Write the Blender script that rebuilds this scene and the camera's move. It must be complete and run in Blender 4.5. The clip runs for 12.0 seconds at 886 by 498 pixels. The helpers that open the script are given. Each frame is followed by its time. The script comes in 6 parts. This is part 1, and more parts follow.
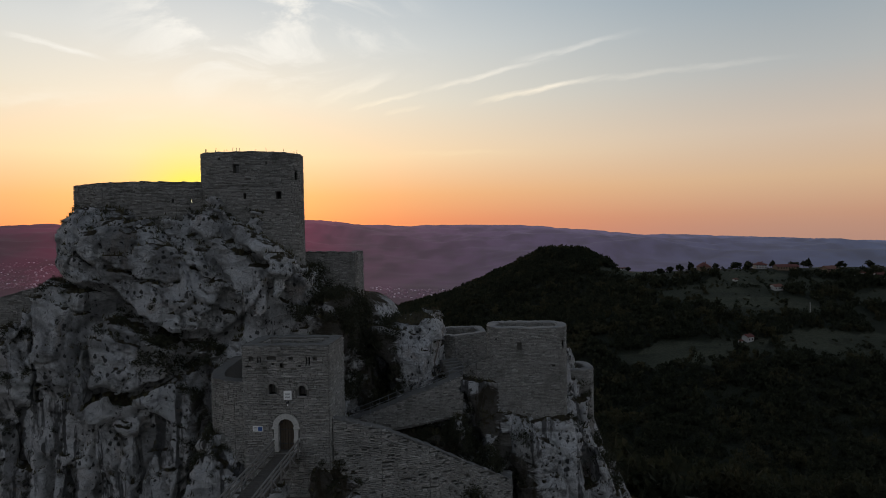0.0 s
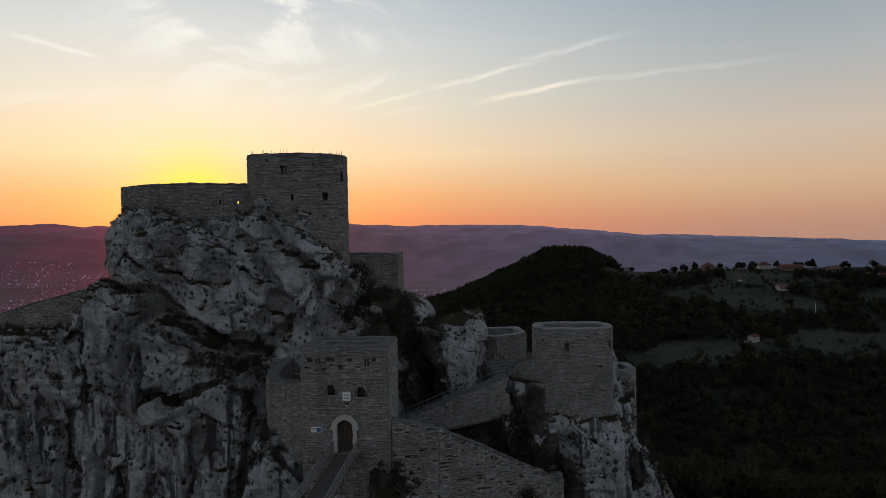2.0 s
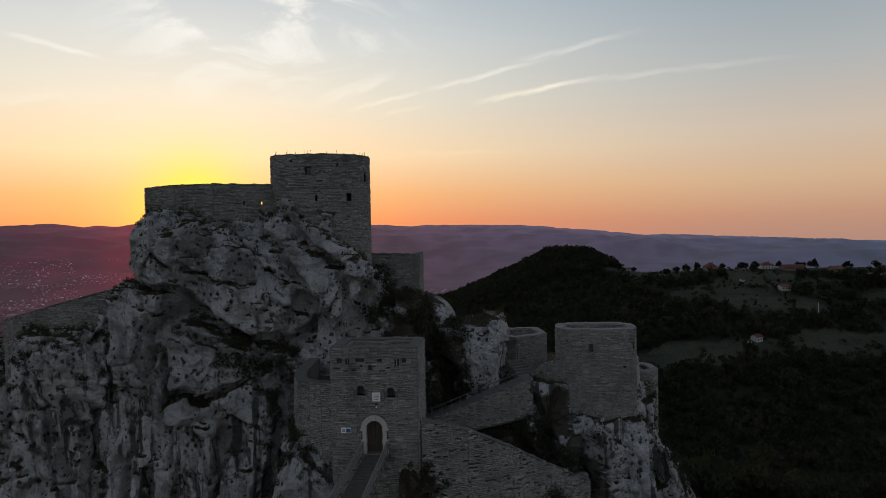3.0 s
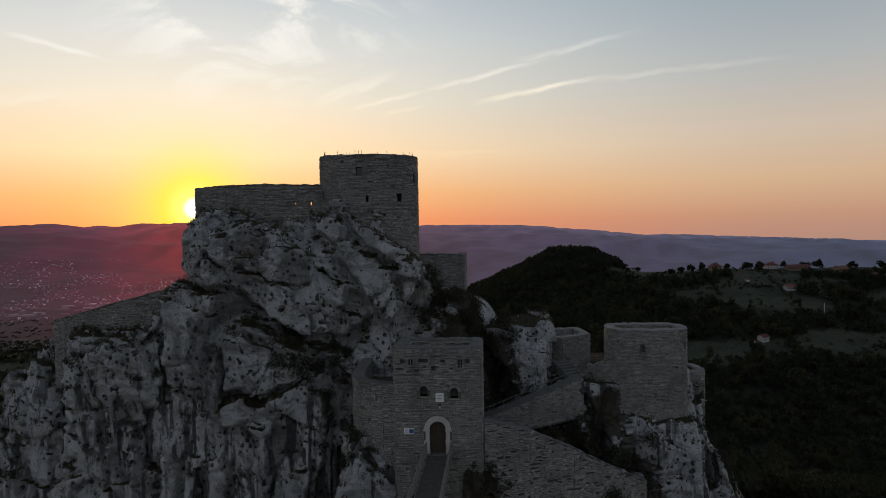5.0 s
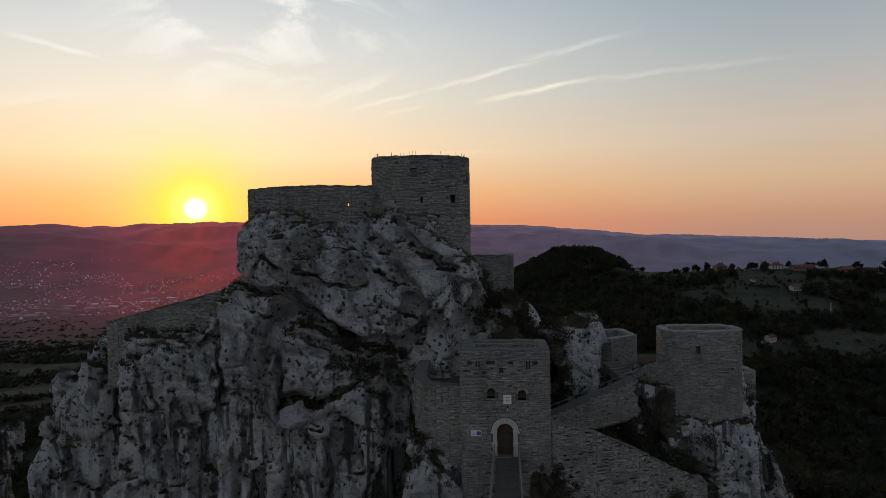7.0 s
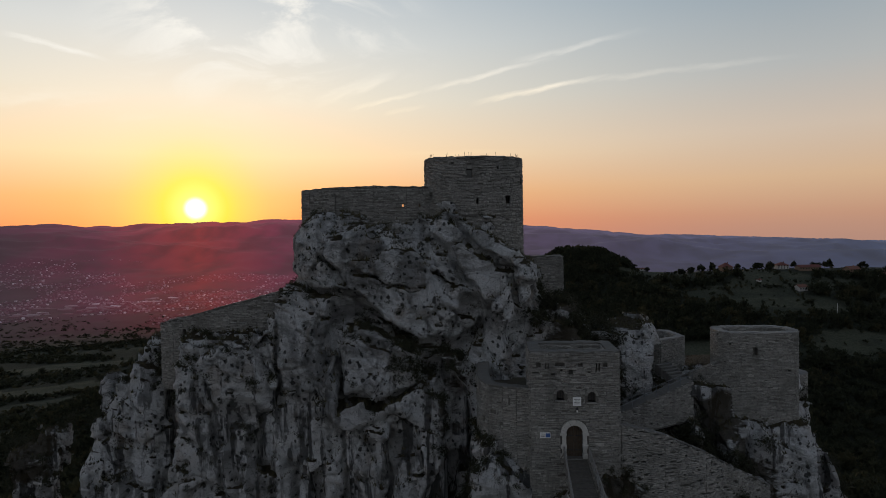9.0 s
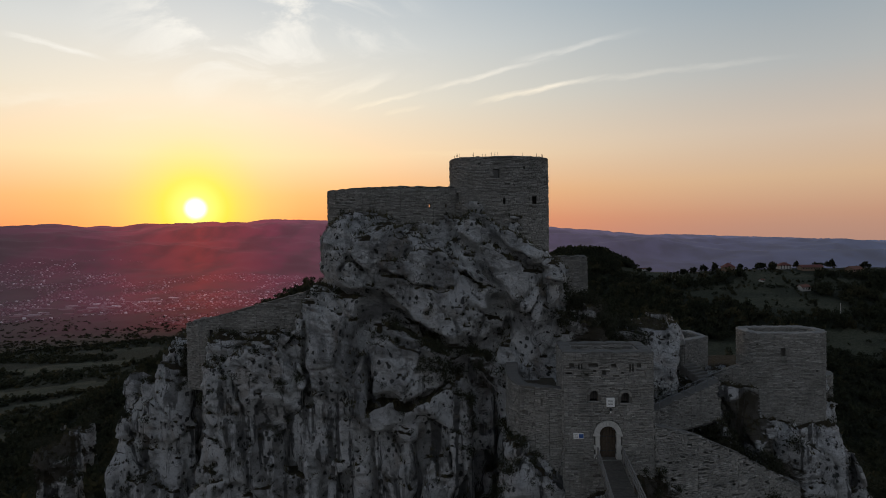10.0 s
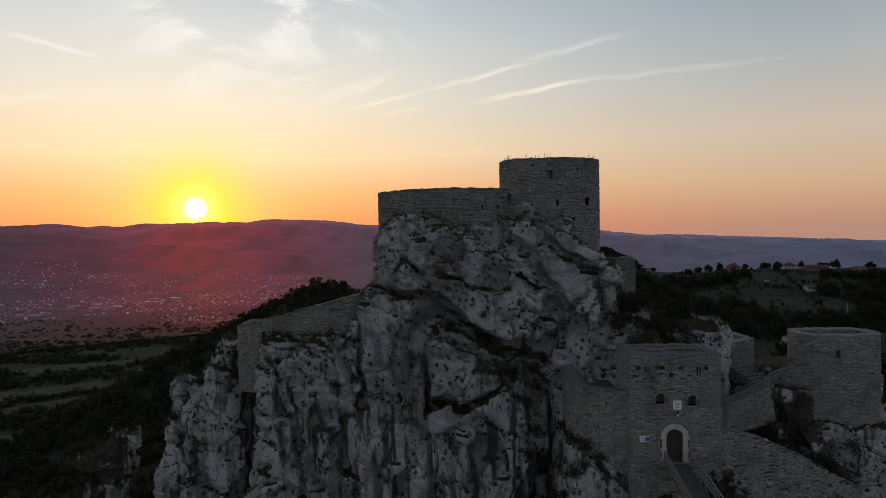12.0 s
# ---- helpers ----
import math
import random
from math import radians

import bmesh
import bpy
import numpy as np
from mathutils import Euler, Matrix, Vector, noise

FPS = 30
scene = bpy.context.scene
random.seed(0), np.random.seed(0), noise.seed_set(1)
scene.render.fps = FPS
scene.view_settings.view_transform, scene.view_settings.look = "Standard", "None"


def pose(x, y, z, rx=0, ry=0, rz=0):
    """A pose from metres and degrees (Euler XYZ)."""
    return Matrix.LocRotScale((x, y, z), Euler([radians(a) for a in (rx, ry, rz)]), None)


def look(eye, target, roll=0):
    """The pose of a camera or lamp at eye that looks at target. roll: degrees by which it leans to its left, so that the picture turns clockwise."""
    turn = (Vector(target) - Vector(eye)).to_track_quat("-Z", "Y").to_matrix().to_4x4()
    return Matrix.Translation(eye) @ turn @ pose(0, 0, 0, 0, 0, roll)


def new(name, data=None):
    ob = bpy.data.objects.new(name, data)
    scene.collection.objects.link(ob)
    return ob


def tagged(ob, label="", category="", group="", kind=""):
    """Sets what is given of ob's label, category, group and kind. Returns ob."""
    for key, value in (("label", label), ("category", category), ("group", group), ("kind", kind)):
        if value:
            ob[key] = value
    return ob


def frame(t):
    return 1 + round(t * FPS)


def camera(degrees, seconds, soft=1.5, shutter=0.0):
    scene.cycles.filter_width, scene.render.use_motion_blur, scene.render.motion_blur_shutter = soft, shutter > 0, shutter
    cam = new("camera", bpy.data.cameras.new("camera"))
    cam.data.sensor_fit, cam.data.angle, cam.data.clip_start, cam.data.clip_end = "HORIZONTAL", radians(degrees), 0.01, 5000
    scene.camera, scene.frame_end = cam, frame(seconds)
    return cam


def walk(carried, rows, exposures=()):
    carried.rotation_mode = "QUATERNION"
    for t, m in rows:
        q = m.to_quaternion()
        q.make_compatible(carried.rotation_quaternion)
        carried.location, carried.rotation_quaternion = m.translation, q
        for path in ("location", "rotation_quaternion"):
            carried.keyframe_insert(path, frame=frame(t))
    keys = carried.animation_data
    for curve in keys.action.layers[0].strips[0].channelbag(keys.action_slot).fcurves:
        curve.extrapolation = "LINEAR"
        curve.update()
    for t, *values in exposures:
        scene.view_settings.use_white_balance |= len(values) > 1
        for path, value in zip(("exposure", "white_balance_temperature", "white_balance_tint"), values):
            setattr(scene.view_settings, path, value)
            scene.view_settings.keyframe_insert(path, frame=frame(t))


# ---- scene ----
# Camera: a drone that slides sideways past the castle, looking level and a little down.
# The origin is its first place; z = 0 is its height there.
cam = camera(72.0, 12.0, soft=0.6)
PITCH, ROLL, YAW = -1.65, 1.05, 0.0
ROWS = [
    (0.0, -0.000, -0.000, 0.000),
    (0.5, -1.108, -0.051, 0.044),
    (1.0, -2.202, -0.090, 0.096),
    (1.5, -3.279, -0.120, 0.143),
    (2.0, -4.377, -0.147, 0.197),
    (2.5, -5.480, -0.165, 0.251),
    (3.0, -6.612, -0.173, 0.298),
    (5.0, -11.372, -0.166, 0.429),
    (5.5, -12.618, -0.149, 0.464),
    (6.0, -13.889, -0.115, 0.515),
    (6.5, -15.173, -0.073, 0.571),
    (7.0, -16.445, -0.027, 0.639),
    (9.0, -21.617, 0.155, 0.828),
    (9.5, -22.849, 0.201, 0.867),
    (10.0, -24.096, 0.246, 0.901),
    (10.5, -25.331, 0.290, 0.940),
    (11.0, -26.554, 0.345, 0.992),
    (11.5, -27.769, 0.410, 1.059),
    (12.0, -28.984, 0.483, 1.135),
]
walk(cam, [(t, pose(x, y, z, 90 + PITCH, ROLL, YAW)) for t, x, y, z in ROWS])

# ---------------------------------------------------------------- light
SUN = Vector((-0.3745, 0.9261, 0.0415)).normalized()
world = bpy.data.worlds.new("sky")
scene.world = world
world.use_nodes = True


class Nodes:
    """Short names for building a node tree."""

    def __init__(self, tree):
        self.t = tree
        tree.nodes.clear()

    def add(self, kind, **props):
        n = self.t.nodes.new(kind)
        for k, v in props.items():
            if k == "operation":
                n.operation = v
            elif k == "blend_type":
                n.blend_type = v
        return n

    def put(self, node, key, value):
        s = node.inputs[key]
        if isinstance(value, bpy.types.NodeSocket):
            self.t.links.new(value, s)
        else:
            s.default_value = value

    def math(self, op, a, b=0.0, c=0.0, clamp=False):
        n = self.add("ShaderNodeMath", operation=op)
        n.use_clamp = clamp
        for i, v in enumerate((a, b, c)):
            self.put(n, i, v)
        return n.outputs[0]

    def mix(self, fac, a, b, blend="MIX"):
        n = self.add("ShaderNodeMix")
        n.data_type, n.blend_type, n.clamp_factor = "RGBA", blend, True
        self.put(n, 0, fac)
        self.put(n, 6, a if isinstance(a, bpy.types.NodeSocket) else (*a, 1))
        self.put(n, 7, b if isinstance(b, bpy.types.NodeSocket) else (*b, 1))
        return n.outputs[2]

    def ramp(self, fac, stops, smooth=False):
        n = self.add("ShaderNodeValToRGB")
        e = n.color_ramp.elements
        while len(e) < len(stops):
            e.new(0.5)
        for el, (p, c) in zip(e, stops):
            el.position = p
            el.color = (*c, 1) if isinstance(c, tuple) else (c, c, c, 1)
        n.color_ramp.interpolation = "EASE" if smooth else "LINEAR"
        self.put(n, 0, fac)
        return n.outputs[0]

    def noise(self, vec, scale, detail=4.0, rough=0.55, distort=0.0):
        n = self.add("ShaderNodeTexNoise")
        self.put(n, "Vector", vec)
        for k, v in (("Scale", scale), ("Detail", detail), ("Roughness", rough), ("Distortion", distort)):
            self.put(n, k, v)
        return n.outputs["Fac"]

    def mapping(self, vec, loc=(0, 0, 0), rot=(0, 0, 0), scale=(1, 1, 1)):
        n = self.add("ShaderNodeMapping")
        self.put(n, 0, vec)
        n.inputs[1].default_value, n.inputs[2].default_value, n.inputs[3].default_value = loc, rot, scale
        return n.outputs[0]

    def band(self, x, lo, hi):
        """0 below lo, 1 above hi, smooth between."""
        n = self.add("ShaderNodeMapRange")
        n.interpolation_type = "SMOOTHSTEP"
        self.put(n, 0, x)
        self.put(n, 1, lo)
        self.put(n, 2, hi)
        return n.outputs[0]


def srgb(r, g, b):
    return tuple(((c / 255 + 0.055) / 1.055) ** 2.4 if c > 10 else c / 255 / 12.92 for c in (r, g, b))


def build_sky():
    n = Nodes(world.node_tree)
    way = n.add("ShaderNodeTexCoord").outputs["Generated"]
    split = n.add("ShaderNodeSeparateXYZ")
    n.put(split, 0, way)
    dx, dy, dz = split.outputs
    dot = n.add("ShaderNodeVectorMath", operation="DOT_PRODUCT")
    n.put(dot, 0, way)
    dot.inputs[1].default_value = SUN
    near = dot.outputs["Value"]                       # 1 towards the sun, -1 away from it
    angle = n.math("MULTIPLY", n.math("ARCCOSINE", near), 57.2958)
    elev = n.math("MULTIPLY", n.math("ARCSINE", dz), 57.2958)
    up = n.math("DIVIDE", n.math("ADD", elev, 2.0), 92.0)
    at = lambda d: (d + 2.0) / 92.0
    sunside = n.ramp(up, [(at(-2), srgb(228, 128, 100)), (at(1.0), srgb(224, 132, 98)), (at(3.5), srgb(234, 168, 116)), (at(7), srgb(246, 214, 172)),
                          (at(12), srgb(234, 226, 208)), (at(17), srgb(220, 222, 219)), (at(23), srgb(196, 204, 211)), (at(45), srgb(96, 108, 126)), (at(90), srgb(76, 88, 108))])
    offside = n.ramp(up, [(at(-2), srgb(172, 134, 122)), (at(1), srgb(190, 146, 124)), (at(4), srgb(206, 172, 142)), (at(8), srgb(202, 184, 168)),
                          (at(13), srgb(176, 178, 178)), (at(20), srgb(144, 160, 172)), (at(45), srgb(86, 100, 122)), (at(90), srgb(76, 88, 108))])
    back = n.ramp(up, [(at(-2), srgb(92, 93, 102)), (at(8), srgb(155, 156, 163)), (at(20), srgb(153, 158, 168)), (at(45), srgb(123, 133, 149)), (at(90), srgb(82, 94, 113))])
    sky = n.mix(n.band(angle, 6.0, 57.0), sunside, offside)
    sky = n.mix(n.band(angle, 60.0, 125.0), sky, back)
    # the physical sky gives its share of the blue overhead
    air = n.add("ShaderNodeTexSky")
    air.sky_type, air.sun_disc = "NISHITA", False
    air.sun_elevation, air.sun_rotation = math.asin(SUN.z), math.atan2(SUN.x, SUN.y)
    sky = n.mix(0.018, sky, air.outputs[0])
    # thin high cloud: wisps and long streaks
    u, v = n.math("DIVIDE", dx, n.math("MAXIMUM", dy, 0.05)), n.math("DIVIDE", dz, n.math("MAXIMUM", dy, 0.05))
    flat = n.add("ShaderNodeCombineXYZ")
    n.put(flat, 0, u)
    n.put(flat, 1, v)
    flat = flat.outputs[0]

    def streak(x0, y0, x1, y1, wide, bend=0.0, grain=14.0):
        """A long thin cloud from one end to the other, in the sky's tangent plane."""
        dx_, dy_ = x1 - x0, y1 - y0
        long = math.hypot(dx_, dy_)
        m = n.mapping(flat, (-x0, -y0, 0))
        m = n.mapping(m, rot=(0, 0, -math.atan2(dy_, dx_)))
        s = n.add("ShaderNodeSeparateXYZ")
        n.put(s, 0, m)
        a, b = n.math("DIVIDE", s.outputs[0], long), s.outputs[1]
        wav = n.noise(n.mapping(m, scale=(1.0, 3.0, 1.0)), grain, 5.0, 0.6)
        b = n.math("ADD", b, n.math("MULTIPLY", n.math("SUBTRACT", wav, 0.5), wide * 2.2))
        b = n.math("SUBTRACT", b, n.math("MULTIPLY", n.math("MULTIPLY", a, n.math("SUBTRACT", 1.0, a)), bend))
        ends = n.math("MULTIPLY", n.band(a, 0.0, 0.25), n.math("SUBTRACT", 1.0, n.band(a, 0.55, 1.05)))
        across = n.math("SUBTRACT", 1.0, n.band(n.math("ABSOLUTE", b), 0.0, wide))
        thin = n.band(n.noise(n.mapping(m, scale=(1.0, 6.0, 1.0)), grain * 0.8, 4.0, 0.6), 0.25, 0.75)
        return n.math("MULTIPLY", n.math("MULTIPLY", ends, across), n.math("ADD", 0.35, n.math("MULTIPLY", thin, 0.65)))

    wisp = None
    for row in STREAKS:
        one = n.math("MULTIPLY", streak(*row[:5], bend=row[5]), row[6])
        wisp = one if wisp is None else n.math("MAXIMUM", wisp, one)
    veil = n.noise(n.mapping(flat, rot=(0, 0, -0.35), scale=(1.0, 2.6, 1.0)), 5.5, 6.0, 0.6, 0.8)
    veil = n.math("MULTIPLY", n.band(veil, 0.43, 0.66), n.band(v, 0.14, 0.36))
    patch = n.math("SUBTRACT", 1.0, n.band(n.math("ABSOLUTE", n.math("ADD", u, 0.3)), 0.05, 0.32))
    veil = n.math("MULTIPLY", veil, n.math("MULTIPLY", patch, 0.95))
    cloud = n.math("MAXIMUM", wisp, veil)
    sky = n.mix(n.math("MULTIPLY", cloud, n.band(dy, 0.05, 0.3)), sky, n.mix(n.band(v, 0.12, 0.3), (1.05, 0.84, 0.52), (1.0, 0.96, 0.88)))
    # glow of the air round the low sun, and its disc
    glow = n.ramp(n.math("DIVIDE", angle, 10.5), [(0.0, 1.0), (0.08, 0.95), (0.18, 0.80), (0.36, 0.44), (0.6, 0.11), (0.85, 0.0)])
    hue = n.ramp(n.math("DIVIDE", angle, 10.5), [(0.0, (1.6, 1.5, 0.9)), (0.1, (1.3, 1.15, 0.25)), (0.25, (1.12, 1.0, 0.06)), (0.5, (1.04, 0.9, 0.16)), (1.0, (0.96, 0.84, 0.45))])
    sky = n.mix(glow, sky, hue)
    disc = n.math("SUBTRACT", 1.0, n.band(angle, 0.1, 1.15))
    sky = n.mix(disc, sky, (3.0, 2.8, 2.3))
    # below the horizon: dim earth
    sky = n.mix(n.band(elev, -4.0, -1.5), srgb(60, 56, 60), sky)
    bg = n.add("ShaderNodeBackground")
    n.put(bg, 0, sky)
    n.put(bg, 1, 1.0)
    out = n.add("ShaderNodeOutputWorld")
    n.t.links.new(bg.outputs[0], out.inputs[0])


# long clouds: start, end (tangents of the bearing and the height), width, bend, strength
STREAKS = [
    (-0.72, 0.338, -0.53, 0.284, 0.006, 0.012, 0.85),
    (-0.16, 0.198, -0.02, 0.232, 0.005, 0.0, 0.8),
    (-0.05, 0.224, 0.20, 0.284, 0.006, 0.0, 0.55),
    (0.10, 0.268, 0.34, 0.324, 0.007, 0.0, 0.3),
    (0.04, 0.204, 0.29, 0.250, 0.006, 0.012, 0.9),
    (0.2, 0.238, 0.60, 0.277, 0.007, 0.0, 0.2),
    (-0.22, 0.206, -0.06, 0.262, 0.014, 0.01, 0.6),
    (-0.10, 0.192, -0.02, 0.206, 0.005, 0.0, 0.5),
    (-0.80, 0.230, -0.50, 0.232, 0.018, 0.0, 0.4),
    (-0.54, 0.194, -0.44, 0.197, 0.008, 0.0, 0.35),
    (-0.40, 0.190, -0.31, 0.171, 0.008, 0.0, 0.35),
    (-0.1, 0.13, 0.16, 0.128, 0.006, 0.0, 0.2),
]
build_sky()
lamp = new("sun", bpy.data.lights.new("sun", "SUN"))
lamp.data.energy, lamp.data.angle, lamp.data.color = 0.14, radians(0.6), (1.0, 0.55, 0.25)
lamp.matrix_world = look((0, 0, 0), -SUN)

# ---------------------------------------------------------------- materials


def material(name, build, rough=0.9):
    m = bpy.data.materials.new(name)
    m.use_nodes = True
    n = Nodes(m.node_tree)
    bsdf = n.add("ShaderNodeBsdfPrincipled")
    out = n.add("ShaderNodeOutputMaterial")
    n.t.links.new(bsdf.outputs[0], out.inputs[0])
    n.put(bsdf, "Roughness", rough)
    n.put(bsdf, "Specular IOR Level", 0.25)
    build(n, bsdf)
    return m


def bump(n, bsdf, height, strength, distance):
    b = n.add("ShaderNodeBump")
    n.put(b, "Height", height)
    n.put(b, "Strength", strength)
    n.put(b, "Distance", distance)
    n.put(bsdf, "Normal", b.outputs[0])


def place(n):
    return n.add("ShaderNodeNewGeometry").outputs["Position"]


# where slabs broke off not long ago and the stone is white: centre, reach
FRESH = [((12.3, 57.5, -17.0), (2.5, 6.0, 6.6)), ((-2.6, 59.0, -11.5), (2.2, 4.5, 3.6)), ((-23.5, 54.0, -5.6), (5.0, 5.0, 2.4)), ((-16.6, 54.0, -6.6), (1.6, 5.0, 2.8)), ((-28.2, 53.0, -10.6), (1.5, 4.0, 2.4)), ((-39.4, 53.0, -20.8), (0.7, 4.0, 2.0)), ((-23.0, 53.0, -18.0), (2.2, 4.0, 3.0))]


# where soil, grass and ivy cover the stone: centre, reach
OVERGROWN = [((-9.5, 61.0, -8.0), (3.6, 9.0, 6.0)), ((-6.4, 59.0, -13.5), (2.6, 6.0, 4.6)), ((-1.5, 54.0, -19.5), (5.0, 5.0, 2.4)), ((6.0, 54.0, -24.0), (3.0, 4.0, 4.5)), ((-21.0, 52.0, -14.0), (1.6, 4.0, 6.0)), ((-8.6, 44.5, -18.6), (2.4, 3.0, 2.4)), ((-64.5, 62.0, -21.0), (3.6, 4.0, 4.0)), ((3.4, 56.0, -17.0), (2.4, 4.0, 3.0))]


def rock_look(n, bsdf):
    p = place(n)
    at_ = n.add("ShaderNodeSeparateXYZ")
    n.put(at_, 0, p)
    normal = n.add("ShaderNodeSeparateXYZ")
    n.put(normal, 0, n.add("ShaderNodeNewGeometry").outputs["Normal"])
    bedded = n.mapping(p, rot=(0, 0.52, 0), scale=(0.6, 1.0, 1.3))          # the beds dip to one side
    big = n.noise(p, 0.16, 5.0, 0.6, 0.8)
    mid = n.noise(bedded, 0.62, 8.0, 0.68, 0.6)
    fine = n.noise(p, 3.0, 7.0, 0.72, 0.3)
    grit = n.noise(p, 11.0, 4.0, 0.7)
    low = n.math("SUBTRACT", 1.0, n.band(n.math("ADD", at_.outputs[2], n.math("MULTIPLY", big, 8.0)), -10.5, -5.5))    # the lower face, where water runs
    streaks = n.noise(n.mapping(p, scale=(1.0, 1.0, 0.10)), 0.75, 6.0, 0.62, 0.5)
    drips = n.noise(n.mapping(p, (9, 4, 1), scale=(1.0, 1.0, 0.16)), 0.62, 5.0, 0.62, 0.4)
    pale = n.noise(n.mapping(bedded, (7, 3, 1)), 0.33, 6.0, 0.62, 0.7)
    spot = n.add("ShaderNodeTexVoronoi")
    n.put(spot, "Vector", n.mapping(p, scale=(1.0, 1.0, 0.8)))
    n.put(spot, "Scale", 1.7)
    spot_size = n.math("ADD", 0.02, n.math("MULTIPLY", n.band(n.noise(p, 0.5, 3.0, 0.6), 0.38, 0.62), 0.33))
    spots = n.math("SUBTRACT", 1.0, n.band(n.math("ADD", spot.outputs["Distance"], n.math("MULTIPLY", n.math("SUBTRACT", fine, 0.5), 1.1)), n.math("MULTIPLY", spot_size, 0.7), spot_size))
    col = n.mix(n.band(mid, 0.33, 0.66), (0.37, 0.37, 0.365), (0.73, 0.73, 0.725))
    col = n.mix(n.math("MULTIPLY", n.band(pale, 0.44, 0.54), 0.9), col, n.mix(fine, (0.60, 0.60, 0.595), (0.86, 0.86, 0.858)))   # fresh pale faces
    for c, size in FRESH:
        d_ = n.add("ShaderNodeVectorMath", operation="LENGTH")
        n.put(d_, 0, n.mapping(p, tuple(-a / b for a, b in zip(c, size)), scale=tuple(1 / b for b in size)))
        edge = n.math("ADD", d_.outputs["Value"], n.math("MULTIPLY", n.math("SUBTRACT", mid, 0.5), 1.8))
        col = n.mix(n.math("MULTIPLY", n.math("SUBTRACT", 1.0, n.band(edge, 0.6, 1.05)), 0.85), col, n.mix(fine, (0.56, 0.56, 0.56), (0.86, 0.86, 0.86)))
    col = n.mix(n.math("MULTIPLY", n.band(big, 0.50, 0.62), 0.7), col, (0.15, 0.148, 0.143))          # old grey skin
    col = n.mix(n.math("MULTIPLY", n.math("MULTIPLY", n.band(drips, 0.505, 0.565), low), 0.9), col, n.mix(fine, (0.62, 0.62, 0.62), (0.88, 0.88, 0.88)))      # lime running down
    wet = n.math("MULTIPLY", n.band(streaks, 0.52, 0.60), n.math("ADD", 0.32, n.math("MULTIPLY", low, 0.55)))
    col = n.mix(wet, col, (0.055, 0.055, 0.053))                                                        # black water stains
    col = n.mix(n.math("MULTIPLY", n.band(n.noise(p, 0.3, 4.0, 0.5, 1.0), 0.57, 0.72), 0.35), col, (0.36, 0.27, 0.20))  # ochre
    col = n.mix(n.math("MULTIPLY", n.band(fine, 0.55, 0.65), 0.45), col, (0.06, 0.058, 0.052))          # lichen, with the shade of fine pits painted in
    # smaller specks: more pit shade put into the colour
    col = n.mix(n.math("MULTIPLY", n.band(grit, 0.58, 0.66), 0.55), col, (0.06, 0.058, 0.052))
    crack = n.add("ShaderNodeTexVoronoi")
    crack.feature = "DISTANCE_TO_EDGE"
    wob = n.add("ShaderNodeTexNoise")
    n.put(wob, "Vector", p)
    n.put(wob, "Scale", 0.9)
    n.put(wob, "Detail", 5.0)
    warp = n.add("ShaderNodeVectorMath", operation="MULTIPLY_ADD")
    n.put(warp, 0, wob.outputs["Color"])
    warp.inputs[1].default_value = (2.2, 2.2, 2.2)
    n.put(warp, 2, bedded)
    n.put(crack, "Vector", warp.outputs[0])
    n.put(crack, "Scale", 0.55)
    split_ = n.math("SUBTRACT", 1.0, n.band(n.math("ADD", crack.outputs["Distance"], n.math("MULTIPLY", n.math("SUBTRACT", fine, 0.5), 0.06)), 0.004, 0.035))
    col = n.mix(n.math("MULTIPLY", split_, n.math("MULTIPLY", n.band(mid, 0.44, 0.62), 0.6)), col, (0.04, 0.04, 0.035))     # open joints, the shade inside them painted near black
    col = n.mix(n.math("MULTIPLY", spots, 0.85), col, (0.02, 0.02, 0.016))                               # pockets with plants, the shade of their hollows painted dark
    moss = n.math("ADD", normal.outputs[2], n.math("MULTIPLY", n.math("SUBTRACT", mid, 0.5), 1.3))
    soil = n.mix(grit, (0.020, 0.020, 0.010), (0.075, 0.054, 0.030))
    col = n.mix(n.band(moss, 0.66, 0.86), col, soil)
    for c, size in OVERGROWN:
        d_ = n.add("ShaderNodeVectorMath", operation="LENGTH")
        n.put(d_, 0, n.mapping(p, tuple(-a / b for a, b in zip(c, size)), scale=tuple(1 / b for b in size)))
        edge = n.math("ADD", d_.outputs["Value"], n.math("MULTIPLY", n.math("SUBTRACT", mid, 0.5), 2.2))
        col = n.mix(n.math("MULTIPLY", n.math("SUBTRACT", 1.0, n.band(edge, 0.7, 1.0)), 0.9), col, soil)
    n.put(bsdf, "Base Color", col)
    h = n.math("ADD", n.math("MULTIPLY", mid, 0.9), n.math("MULTIPLY", fine, 0.5))
    h = n.math("SUBTRACT", n.math("ADD", h, n.math("MULTIPLY", grit, 0.15)), n.math("MULTIPLY", spots, 0.2))
    bump(n, bsdf, h, 1.0, 1.2)


